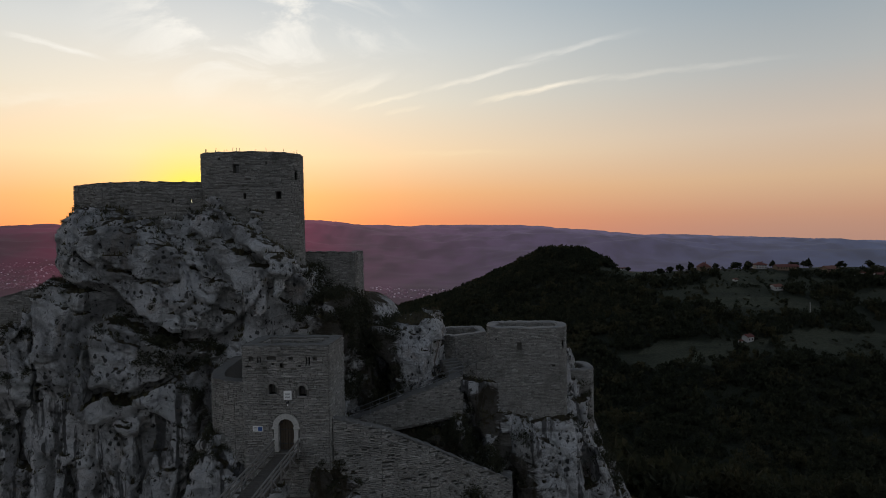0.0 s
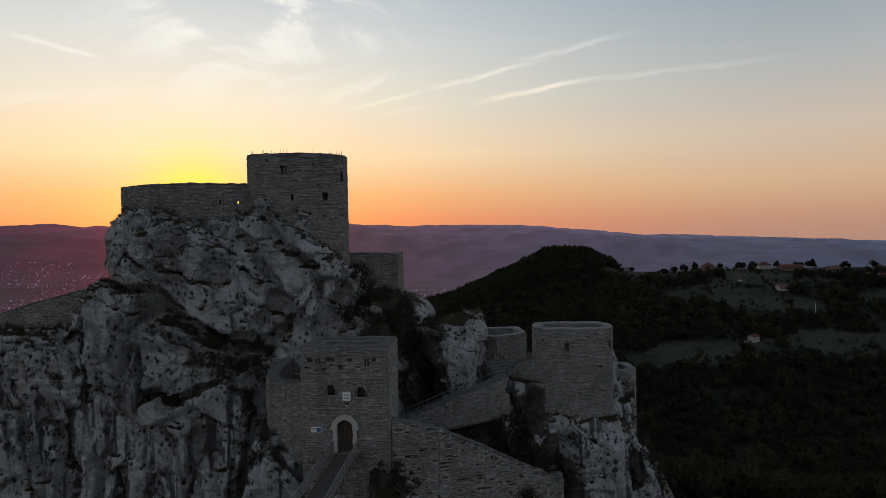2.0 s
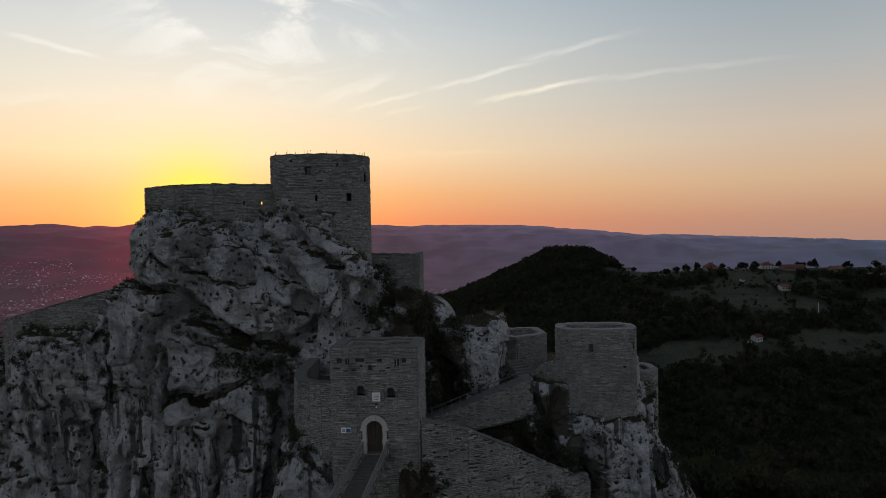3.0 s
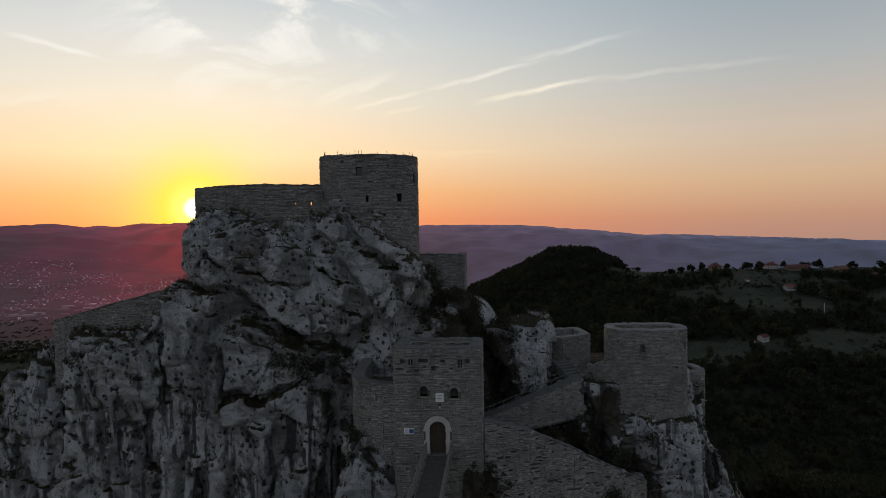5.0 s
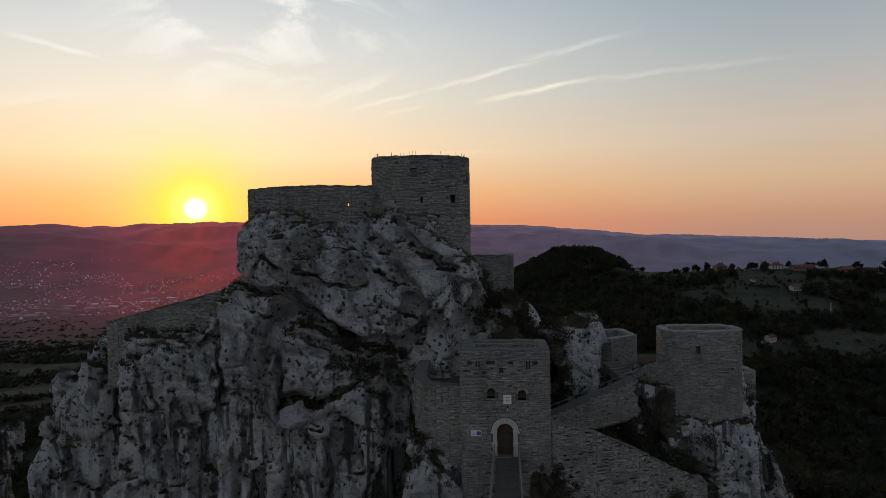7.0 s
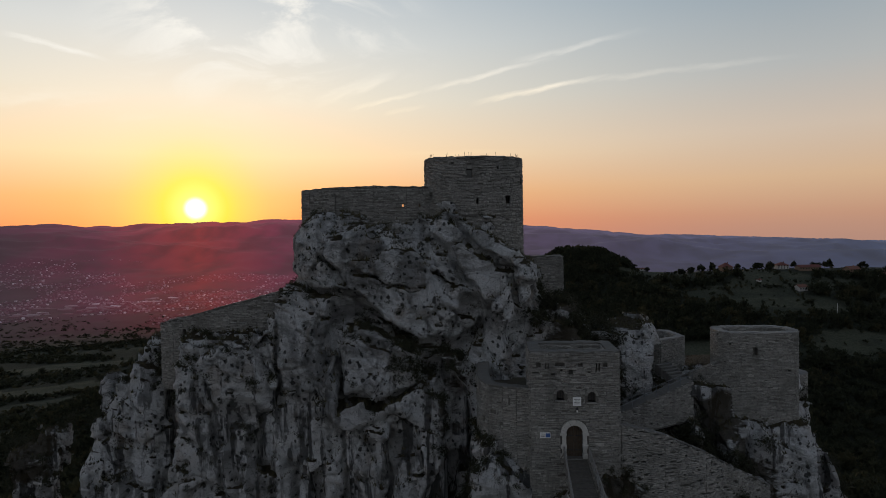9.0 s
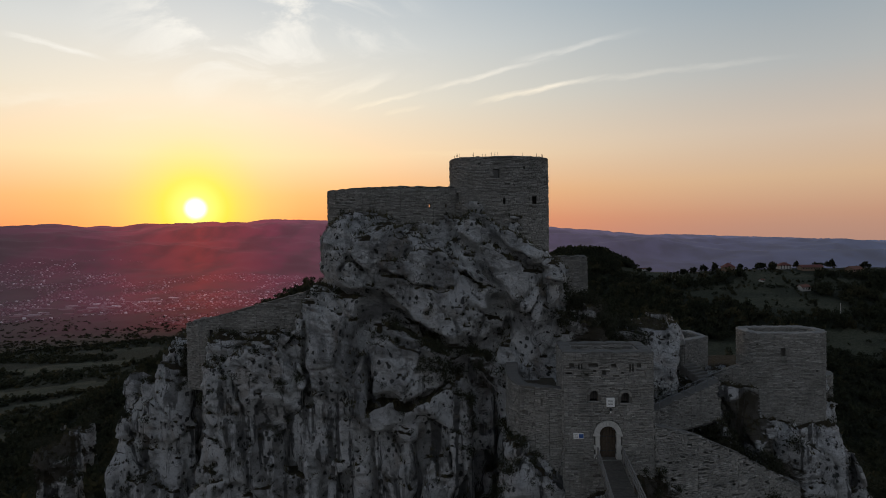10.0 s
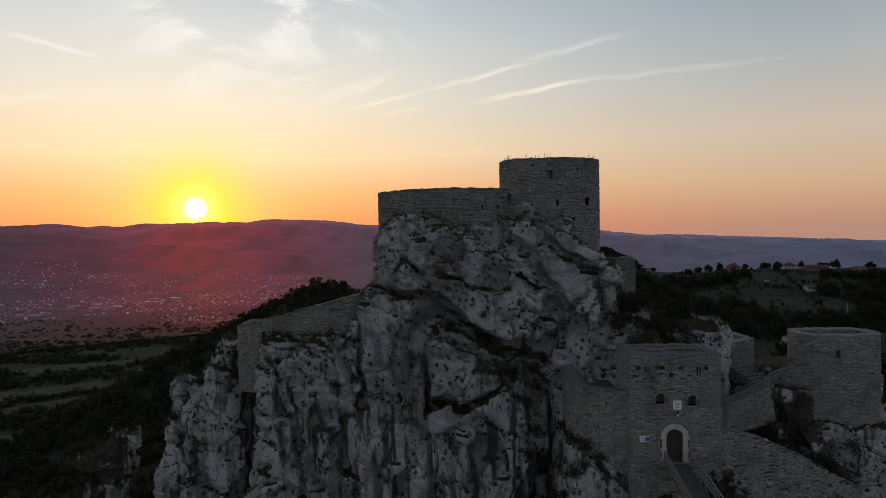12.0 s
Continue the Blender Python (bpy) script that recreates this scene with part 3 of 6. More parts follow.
def rock_detail(p):
    """Bulges, dipping beds, leaning blocks, cracks, pockets and flutes, in metres."""
    w = p + 1.2 * np.stack([value_noise(p * 0.28, 51), value_noise(p * 0.28, 52), value_noise(p * 0.28, 53)], 1)
    d = 0.8 * fractal(w * np.array([0.13, 0.13, 0.11], np.float32), 2, 3)
    a = radians(32)
    q = np.stack([w[:, 0] * math.cos(a) - w[:, 2] * math.sin(a), w[:, 1], w[:, 0] * math.sin(a) + w[:, 2] * math.cos(a)], 1)
    gap, own, lean = cells(q * np.array([0.17, 0.2, 0.27], np.float32), 21)
    d += 0.9 * (own - 0.5) + 1.2 * lean + 0.55 * np.clip(0.07 - gap, 0, 1) / 0.07
    gap, own, lean = cells(q * np.array([0.6, 0.65, 0.85], np.float32), 31)
    d += 0.28 * (own - 0.5) + 0.5 * lean + 0.16 * np.clip(0.1 - gap, 0, 1) / 0.1
    split_ = np.abs(fractal(q * np.array([0.22, 0.25, 0.5], np.float32), 3, 15, 0.6))
    d += 0.5 * np.clip(0.03 - split_, 0, 1) / 0.03
    run = np.clip((-9.0 - p[:, 2]) / 6.0, 0, 1)
    d += run * 0.6 * (0.35 - np.abs(fractal(w * np.array([0.55, 0.55, 0.08], np.float32), 3, 11)) * 2)
    d += 0.3 * np.clip(value_noise(p * np.array([1.7, 1.7, 1.4], np.float32), 45) - 0.5, 0, 1) / 0.5
    d += 0.12 - 0.36 * np.abs(fractal(p * np.array([1.5, 1.5, 1.2], np.float32), 3, 41, 0.6))
    return d


def finer(a, axis):
    """Twice as many samples along an axis, those between by halves."""
    a = np.moveaxis(a, axis, 0)
    r = np.empty((a.shape[0] * 2 - 1, *a.shape[1:]), np.float32)
    r[::2] = a
    r[1::2] = (a[1:] + a[:-1]) * 0.5
    return np.moveaxis(r, 0, axis)


def surface_net(lo, hi, step):
    """The rock's skin as vertices and quads, on a grid of that step."""
    n = [int((b - a) / step / 2) + 1 for a, b in zip(lo, hi)]
    ax = [np.float32(a) + step * 2 * np.arange(k, dtype=np.float32) for a, k in zip(lo, n)]
    field = np.stack([rock_solid(np.stack(np.meshgrid(ax[0][i:i + 1], ax[1], ax[2], indexing="ij"), -1).reshape(-1, 3)).reshape(n[1:]) for i in range(n[0])])
    for axis in range(3):
        field = finer(field, axis)
    m = field.shape
    i, j, k = np.nonzero(np.abs(field) < 2.0)
    p = np.stack([lo[0] + step * i, lo[1] + step * j, lo[2] + step * k], 1).astype(np.float32)
    keep_ = (p[:, 1] < 67) & (p[:, 2] > -29)
    i, j, k, p = i[keep_], j[keep_], k[keep_], p[keep_]
    field[i, j, k] = carve(p, field[i, j, k] + rock_detail(p))
    inside = field < 0
    corner = [(a, b, c) for a in (0, 1) for b in (0, 1) for c in (0, 1)]
    cut_ = lambda arr, o: arr[o[0]:m[0] - 1 + o[0], o[1]:m[1] - 1 + o[1], o[2]:m[2] - 1 + o[2]]
    count = sum(cut_(inside, o).astype(np.int8) for o in corner)
    ci, cj, ck = np.nonzero((count > 0) & (count < 8))
    total = np.zeros((len(ci), 3), np.float32)
    hits = np.zeros(len(ci), np.float32)
    for o in corner:
        for axis in range(3):
            if o[axis]:
                continue
            e = list(o)
            e[axis] = 1
            fa = field[ci + o[0], cj + o[1], ck + o[2]]
            fb = field[ci + e[0], cj + e[1], ck + e[2]]
            x = (fa < 0) != (fb < 0)
            s = np.where(x, fa / np.where(x, fa - fb, 1), 0)
            q = np.tile(np.array(o, np.float32), (len(ci), 1))
            q[:, axis] = s
            total += q * x[:, None]
            hits += x
    verts = np.stack([ci, cj, ck], 1) + total / hits[:, None]
    verts = np.array(lo, np.float32) + step * verts
    index = np.full([k - 1 for k in m], -1, np.int32)
    index[ci, cj, ck] = np.arange(len(ci))
    quads = []
    for axis in range(3):
        o1, o2 = (axis + 1) % 3, (axis + 2) % 3
        head = [slice(None)] * 3
        tail = [slice(None)] * 3
        head[axis], tail[axis] = slice(0, -1), slice(1, None)
        flip = inside[tuple(head)] != inside[tuple(tail)]
        e = np.stack(np.nonzero(flip), 1)
        e = e[(e[:, o1] > 0) & (e[:, o2] > 0) & (e[:, o1] < m[o1] - 1) & (e[:, o2] < m[o2] - 1)]
        s = inside[e[:, 0], e[:, 1], e[:, 2]]
        ring = []
        for a, b in ((0, 0), (1, 0), (1, 1), (0, 1)):
            q = e.copy()
            q[:, o1] -= a
            q[:, o2] -= b
            ring.append(index[q[:, 0], q[:, 1], q[:, 2]])
        ring = np.stack(ring, 1)
        ring = np.where(s[:, None], ring, ring[:, ::-1])
        quads.append(ring[(ring >= 0).all(1)])
    return verts, np.concatenate(quads)


def mesh_from_arrays(name, verts, quads):
    me = bpy.data.meshes.new(name)
    me.vertices.add(len(verts))
    me.vertices.foreach_set("co", np.ascontiguousarray(verts, np.float32).ravel())
    k = quads.shape[1]
    me.loops.add(quads.size)
    me.loops.foreach_set("vertex_index", np.ascontiguousarray(quads, np.int32).ravel())
    me.polygons.add(len(quads))
    me.polygons.foreach_set("loop_start", np.arange(0, quads.size, k, dtype=np.int32))
    me.update(calc_edges=True)
    me.validate()
    return me


ROCK_STEP = 0.2
rock_verts, rock_quads = surface_net((-73.0, 41.5, -40.0), (24.0, 84.0, 6.0), ROCK_STEP)


def large_pieces(verts, quads):
    """Without loose crumbs."""
    lab = np.arange(len(verts))
    while True:
        low = lab[quads].min(1)
        old = lab.copy()
        np.minimum.at(lab, quads.ravel(), np.repeat(low, 4))
        for _ in range(3):
            lab = lab[lab]
        if (lab == old).all():
            break
    size = np.bincount(lab, minlength=len(verts))
    quads = quads[size[lab[quads[:, 0]]] > 900]
    used, back_ = np.unique(quads, return_inverse=True)
    return verts[used], back_.reshape(quads.shape)


rock_verts, rock_quads = large_pieces(rock_verts, rock_quads)
crag = new("rock_crag", mesh_from_arrays("rock_crag", rock_verts, rock_quads))
crag.data.materials.append(ROCK)
smooth(crag)
tagged(crag, "pale grey limestone crag with dark water streaks and grassy ledges", "rock", kind="structure")

# ---------------------------------------------------------------- the land


def ridge(x, y, points, slope, wide=0.0):
    """Height of a ridge that runs through the points and falls off by slope to both sides."""
    best = np.full(x.shape, -900.0)
    for (ax, ay, az), (bx, by, bz) in zip(points, points[1:]):
        h = np.clip(((x - ax) * (bx - ax) + (y - ay) * (by - ay)) / ((bx - ax) ** 2 + (by - ay) ** 2), 0, 1)
        d = np.hypot(x - ax - h * (bx - ax), y - ay - h * (by - ay))
        best = np.maximum(best, az + h * (bz - az) - slope * np.maximum(d - wide, 0))
    return best


def land(x, y):
    """Height of the ground."""
    x, y = np.asarray(x, float), np.asarray(y, float)
    far = np.hypot(x, y)
    base = -112 - 95 * np.clip((far - 350) / 1200, 0, 1) ** 0.8
    base = np.where(x > 0, base + np.clip(x / 600, 0, 1) * 30 * np.clip((far - 200) / 300, 0, 1), base)
    castle = -33 - 0.42 * np.maximum(np.hypot((x + 18) * 0.55, y - 66) - 20, 0)
    spur = ridge(x, y, [(-40, 110, -56), (-78, 330, -46), (-112, 430, -36), (-150, 470, -52), (-215, 540, -112)], 0.5, 8)
    plateau = ridge(x, y, [(142, 765, -52), (226, 672, -48), (262, 606, -41), (375, 615, -42), (560, 565, -42), (760, 540, -44)], 0.25, 12)
    knoll = -27 - 0.5 * np.maximum(np.hypot(x - 150, (y - 765) * 0.8) - 25, 0)
    stack = [base, castle, spur, plateau, knoll]
    k = 5.0
    top = np.max(stack, 0)
    z = top + k * np.log(sum(np.exp((s - top) / k) for s in stack)) - 2
    q = np.stack([x.ravel() * 0.012, y.ravel() * 0.012, np.zeros(x.size)], 1)
    return z + (fractal(q, 4, 71) * 4.0).reshape(x.shape)


def polar_sheet(name, radii, turns, height):
    a = np.linspace(0, 2 * math.pi, turns, endpoint=False)
    r, t = np.meshgrid(radii, a, indexing="ij")
    x, y = -15 + r * np.sin(t), 66 + r * np.cos(t)
    v = np.stack([x, y, height(x, y)], -1).reshape(-1, 3)
    i, j = np.meshgrid(np.arange(len(radii) - 1), np.arange(turns), indexing="ij")
    k = (j + 1) % turns
    f = np.stack([i * turns + j, i * turns + k, (i + 1) * turns + k, (i + 1) * turns + j], -1).reshape(-1, 4)
    return new(name, mesh_from_arrays(name, v, f))


# open meadows: centre, half axes, turn in degrees
VILLAGE_MEADOWS = [(168, 430, 44, 20, 0), (272, 505, 42, 26, -15), (300, 425, 60, 26, -10), (232, 655, 40, 34, 0), (272, 612, 24, 16, 0), (205, 690, 34, 22, 20), (330, 560, 36, 12, 0), (205, 742, 34, 16, 0), (420, 520, 70, 25, 0), (219, 428, 14, 14, 0)]
VALLEY_MEADOWS = [(-440, 610, 75, 34, 25), (-300, 470, 45, 22, 30), (-520, 800, 90, 40, 10), (-330, 760, 80, 30, 15), (-250, 600, 40, 14, 35), (-620, 980, 120, 16, 12), (-300, 1150, 90, 14, 5), (-200, 900, 70, 24, 0), (-380, 540, 60, 26, 25), (-330, 400, 40, 18, 30)]
MEADOWS = VILLAGE_MEADOWS + VALLEY_MEADOWS


def clear(x, y):
    """Where no trees stand."""
    free = np.zeros(x.shape, bool)
    wob = value_noise(np.stack([x * 0.05, y * 0.05, 0 * x], 1), 5) * 0.3
    for cx, cy, a, b, t in MEADOWS:
        c, s = math.cos(radians(t)), math.sin(radians(t))
        dx, dy = x - cx, y - cy
        free |= ((dx * c + dy * s) / a) ** 2 + ((-dx * s + dy * c) / b) ** 2 < 1 + wob
    strips = value_noise(np.stack([x * 0.016 + y * 0.006, y * 0.022, 0 * x], 1), 12)
    return free | ((x > 190) & (y > 400) & (strips > 0.36))


ground = polar_sheet("ground", np.concatenate([[0.5], np.geomspace(6, 4700, 230)]), 720, land)
ground.data.materials.append(GROUND)
spot = np.empty(len(ground.data.vertices) * 3, np.float32)
ground.data.vertices.foreach_get("co", spot)
spot = spot.reshape(-1, 3)
ground.data.attributes.new("meadow", "FLOAT", "POINT").data.foreach_set("value", clear(spot[:, 0], spot[:, 1]).astype(np.float32))
smooth(ground)
tagged(ground, "dark green meadows and woodland falling into the valley", "ground", kind="structure")

# ---------------------------------------------------------------- the castle: walls


def ring_wall(name, outer, inner, z0, z1, floor, mat=None):
    """A hollow tower: closed outer and inner outlines (same count), a rim at z1 and a floor inside."""
    bm = bmesh.new()
    lines = [[bm.verts.new((x, y, z)) for x, y in pts] for pts, z in ((outer, z0), (outer, z1), (inner, z1), (inner, floor))]
    k = len(outer)
    for a, b in zip(lines, lines[1:]):
        for i in range(k):
            bm.faces.new((a[i], a[(i + 1) % k], b[(i + 1) % k], b[i]))
    bm.faces.new(lines[3])
    bm.faces.new(lines[0][::-1])
    bmesh.ops.recalc_face_normals(bm, faces=bm.faces)
    return part(name, bm, mat or MORTAR)


def oval(cx, cy, rx, ry, turn=0.0, count=48, power=2.0):
    """A closed outline, counter-clockwise seen from above."""
    pts = []
    for i in range(count):
        a = 2 * math.pi * i / count
        c, s = math.cos(a), math.sin(a)
        x, y = rx * abs(c) ** (2 / power) * (1 if c > 0 else -1), ry * abs(s) ** (2 / power) * (1 if s > 0 else -1)
        t = radians(turn)
        pts.append((cx + x * math.cos(t) - y * math.sin(t), cy + x * math.sin(t) + y * math.cos(t)))
    return pts


def prism_wall(name, pts, thick, z0, z1, mat=None):
    """A free-standing wall along pts (plan), its face on the right of the way; z0 and z1 per point."""
    bm = bmesh.new()
    side = []
    for i, (x, y) in enumerate(pts):
        a, b = Vector(pts[max(i - 1, 0)]), Vector(pts[min(i + 1, len(pts) - 1)])
        d = (b - a).normalized()
        nx, ny = -d.y * thick, d.x * thick
        side.append([bm.verts.new(v) for v in ((x, y, z0[i]), (x, y, z1[i]), (x + nx, y + ny, z1[i]), (x + nx, y + ny, z0[i]))])
    for a, b in zip(side, side[1:]):
        for i in range(4):
            bm.faces.new((a[i], a[(i + 1) % 4], b[(i + 1) % 4], b[i]))
    bm.faces.new(side[0])
    bm.faces.new(side[-1][::-1])
    bmesh.ops.recalc_face_normals(bm, faces=bm.faces)
    return part(name, bm, mat or MORTAR)


def offset_line(pts, by):
    """An open line moved to its left by that much."""
    out = []
    for i, (x, y) in enumerate(pts):
        a, b = Vector(pts[max(i - 1, 0)]), Vector(pts[min(i + 1, len(pts) - 1)])
        d = (b - a).normalized()
        out.append((x - d.y * by, y + d.x * by))
    return out


def masonry(parent, pts, closed, z0, z1, holes=(), seed=1, course=(0.085, 0.165), length=(0.15, 0.52), ragged=0.0, proud=0.065, single=None, gaps=0.014, deep=0.03):
    """Coursed rubble on the wall's face, the face on the right of the way along pts. z0, z1: heights, one number or one per point.
    holes: (u0, u1, low, high) left free. single: (u0, u1, low, high), whose stones are objects of their own. gaps: share of stones fallen out."""
    rnd = random.Random(seed)
    line = [Vector(p) for p in pts] + ([Vector(pts[0])] if closed else [])
    dist = [0.0]
    for a, b in zip(line, line[1:]):
        dist.append(dist[-1] + (b - a).length)
    tops = list(z1) + ([z1[0]] if closed else []) if isinstance(z1, (list, tuple)) else [z1] * len(line)
    lows = list(z0) + ([z0[0]] if closed else []) if isinstance(z0, (list, tuple)) else [z0] * len(line)

    def at(u):
        u = min(max(u, 0.0), dist[-1])
        i = min(max(int(np.searchsorted(dist, u)) - 1, 0), len(line) - 2)
        f = (u - dist[i]) / max(dist[i + 1] - dist[i], 1e-6)
        d = (line[i + 1] - line[i]).normalized()
        return line[i] + (line[i + 1] - line[i]) * f, Vector((d.y, -d.x)), lows[i] + (lows[i + 1] - lows[i]) * f, tops[i] + (tops[i + 1] - tops[i]) * f

    corners = [] if max(len(line), 2) > 14 else dist[1:-1]
    verts, faces, lone = [], [], []
    z = min(lows)
    while z < max(tops):
        h = rnd.uniform(*course)
        u = -rnd.uniform(0, 0.3)
        while u < dist[-1]:
            w = rnd.uniform(*length)
            if rnd.random() < 0.12:
                w *= 1.5
            a, b = max(u, 0.0), min(u + w, dist[-1])
            u += w
            for c in corners:
                if a < c < b:
                    b = c
                    u = c
            for q in holes:
                if q[2] < z + h - 0.04 and z + 0.04 < q[3] and q[0] < b and a < q[1]:
                    if a < q[0] - 0.05:
                        b, u = q[0], q[1]
                    elif b > q[1] + 0.05:
                        a = q[1]
                    else:
                        b = a
            if b - a < 0.06:
                continue
            mid, _, low, top = at((a + b) / 2)
            if z + h * 0.4 < low or z + h * 0.6 > top - (rnd.random() * ragged if ragged else 0) or rnd.random() < gaps:
                continue
            g = rnd.uniform(0.002, 0.013)
            out = rnd.uniform(0.0, 1.0) ** 1.6 * proud + 0.09
            zt = min(z + h, top + 0.04)
            sway = 0.03 * math.sin(0.9 * a + 2.1 * z + seed) + 0.02 * math.sin(2.3 * a - 3.7 * z) + rnd.uniform(-0.012, 0.012)
            base = len(verts)
            quad = []
            for uu, zz, su, sz in ((a, z, 1, 1), (b, z, -1, 1), (b, zt, -1, -1), (a, zt, 1, -1)):
                p, nrm, _, _ = at(uu + su * 0.002)
                s = (at(min(uu + 0.05, dist[-1]))[0] - at(max(uu - 0.05, 0))[0])
                s = s.normalized() if s.length else Vector((1, 0))
                quad.append((p, nrm, s, zz, su, sz))
            ring = []
            for depth, inset in ((-deep, g), (out - 0.02, g), (out, g + 0.018)):
                for p, nrm, s, zz, su, sz in quad:
                    j = rnd.uniform(-0.008, 0.012)
                    q = p + nrm * depth + s * (su * (inset + j))
                    ring.append((q.x, q.y, zz + sway + sz * (inset + rnd.uniform(-0.006, 0.012))))
            fs = [(8, 9, 10, 11)] + [(o + i, o + (i + 1) % 4, o + 4 + (i + 1) % 4, o + 4 + i) for o in (0, 4) for i in range(4)]
            if single and single[0] < (a + b) / 2 < single[1] and single[2] < z + h / 2 < single[3] and len(lone) < 300:
                lone.append((ring, fs))
            else:
                verts += ring
                faces += [tuple(base + i for i in f) for f in fs]
        z += h
    stuff = part("rubble_facing", (verts, [], faces), STONE, parent)
    tagged(stuff, "coursed grey rubble stones", kind="stuff")
    for ring, fs in lone:
        part("stone", (ring, [], fs), STONE, parent)
    return stuff


def cap_ring(parent, outer, inner, z, thick=0.1, seed=3, mat=None):
    """The pale, worn mortar capping along the top of a hollow tower."""
    rnd = random.Random(seed)
    bm = bmesh.new()
    k = len(outer)
    steps = max(1, int(96 / k))
    rows = []
    for i in range(k):
        for s in range(steps):
            f = s / steps
            o = Vector(outer[i]).lerp(Vector(outer[(i + 1) % k]), f)
            n_ = Vector(inner[i]).lerp(Vector(inner[(i + 1) % k]), f)
            d = (o - n_).normalized()
            o, n_ = o + d * rnd.uniform(0.05, 0.14), n_ - d * rnd.uniform(-0.03, 0.05)
            zz = z + thick + rnd.uniform(-0.05, 0.04)
            rows.append([bm.verts.new(v) for v in ((o.x, o.y, z - 0.06), (o.x, o.y, zz - 0.03), (*o.lerp(n_, 0.12), zz), (*o.lerp(n_, 0.88), zz + rnd.uniform(-0.02, 0.02)), (n_.x, n_.y, zz - 0.03), (n_.x, n_.y, z - 0.06))])
    for a, b in zip(rows, rows[1:] + rows[:1]):
        for i in range(5):
            bm.faces.new((a[i], a[i + 1], b[i + 1], b[i]))
    bmesh.ops.recalc_face_normals(bm, faces=bm.faces)
    return part("rim_capping", bm, mat or CAP, parent, "pale worn mortar capping")


def cap_line(parent, pts, thick, z1, high=0.1, seed=4, mat=None):
    """The capping along an open wall."""
    rnd = random.Random(seed)
    inner = offset_line(pts, thick)
    rows, bm = [], bmesh.new()
    for i in range(len(pts) - 1):
        count = max(2, int((Vector(pts[i + 1]) - Vector(pts[i])).length / 0.3))
        for s in range(count + (i == len(pts) - 2)):
            f = s / count
            o, n_ = Vector(pts[i]).lerp(Vector(pts[i + 1]), f), Vector(inner[i]).lerp(Vector(inner[i + 1]), f)
            d = (o - n_).normalized()
            zb = z1[i] + (z1[i + 1] - z1[i]) * f
            o, n_, zz = o + d * rnd.uniform(0.05, 0.13), n_ - d * rnd.uniform(-0.02, 0.05), zb + high + rnd.uniform(-0.07, 0.06)
            rows.append([bm.verts.new(v) for v in ((o.x, o.y, zb - 0.06), (o.x, o.y, zz - 0.03), (*o.lerp(n_, 0.15), zz), (*o.lerp(n_, 0.85), zz), (n_.x, n_.y, zz - 0.03), (n_.x, n_.y, zb - 0.06))])
    for a, b in zip(rows, rows[1:]):
        for i in range(5):
            bm.faces.new((a[i], a[i + 1], b[i + 1], b[i]))
    bm.faces.new(rows[0])
    bm.faces.new(rows[-1][::-1])
    bmesh.ops.recalc_face_normals(bm, faces=bm.faces)
    return part("wall_capping", bm, mat or CAP, parent, "pale worn mortar capping")


def block(x0, y0, z0, x1, y1, z1, turn=0.0):
    """A cutter box, turned about its own upright axis."""
    bm = bmesh.new()
    box(bm, x0, y0, z0, x1, y1, z1)
    c = Vector(((x0 + x1) / 2, (y0 + y1) / 2, 0))
    bmesh.ops.rotate(bm, verts=bm.verts, cent=c, matrix=Matrix.Rotation(radians(turn), 3, "Z"))
    return part("cutter", bm, MORTAR)


# the keep
KEEP = dict(cx=-18.55, cy=60.2, rx=4.68, ry=3.3, turn=10.0, power=2.6)
keep_out = oval(**KEEP)
keep_in = oval(KEEP["cx"], KEEP["cy"], 3.8, 2.4, 10.0, power=2.6)
keep = ring_wall("keep_tower", keep_out, keep_in, -4.0, 7.7, 5.6)
tagged(keep, "round grey rubble stone keep with small dark windows", "tower")


def arc_at(pts, x, y):
    """The way along a closed line to the place nearest to (x, y)."""
    best, u, run = 1e9, 0.0, 0.0
    for i in range(len(pts)):
        a, b = Vector(pts[i]), Vector(pts[(i + 1) % len(pts)])
        f = min(max((Vector((x, y)) - a).dot(b - a) / (b - a).length_squared, 0), 1)
        d = (a.lerp(b, f) - Vector((x, y))).length
        if d < best:
            best, u = d, run + f * (b - a).length
        run += (b - a).length
    return u


# small openings of the keep: x, y, width, low, high
KEEP_HOLES = [(-15.45, 57.6, 0.5, 3.35, 4.05), (-19.1, 57.0, 0.55, 5.75, 6.55), (-14.2, 59.0, 0.35, 5.2, 6.1), (-22.6, 58.0, 0.6, 3.6, 4.5), (-18.4, 57.0, 0.2, 3.3, 3.9), (-16.9, 57.1, 0.25, 1.9, 2.2), (-20.6, 57.1, 0.25, 7.0, 7.2), (-16.4, 57.1, 0.2, 6.6, 6.8)]
cut(keep, *[block(x - w / 2, y - 1.6, a, x + w / 2, y + 1.2, b) for x, y, w, a, b in KEEP_HOLES])
masonry(keep, keep_out, True, -3.6, 7.72, [(arc_at(keep_out, x, y) - w / 2, arc_at(keep_out, x, y) + w / 2, a, b) for x, y, w, a, b in KEEP_HOLES], seed=11)
cap_ring(keep, keep_out, keep_in, 7.7, 0.08, 12)
rnd = random.Random(31)
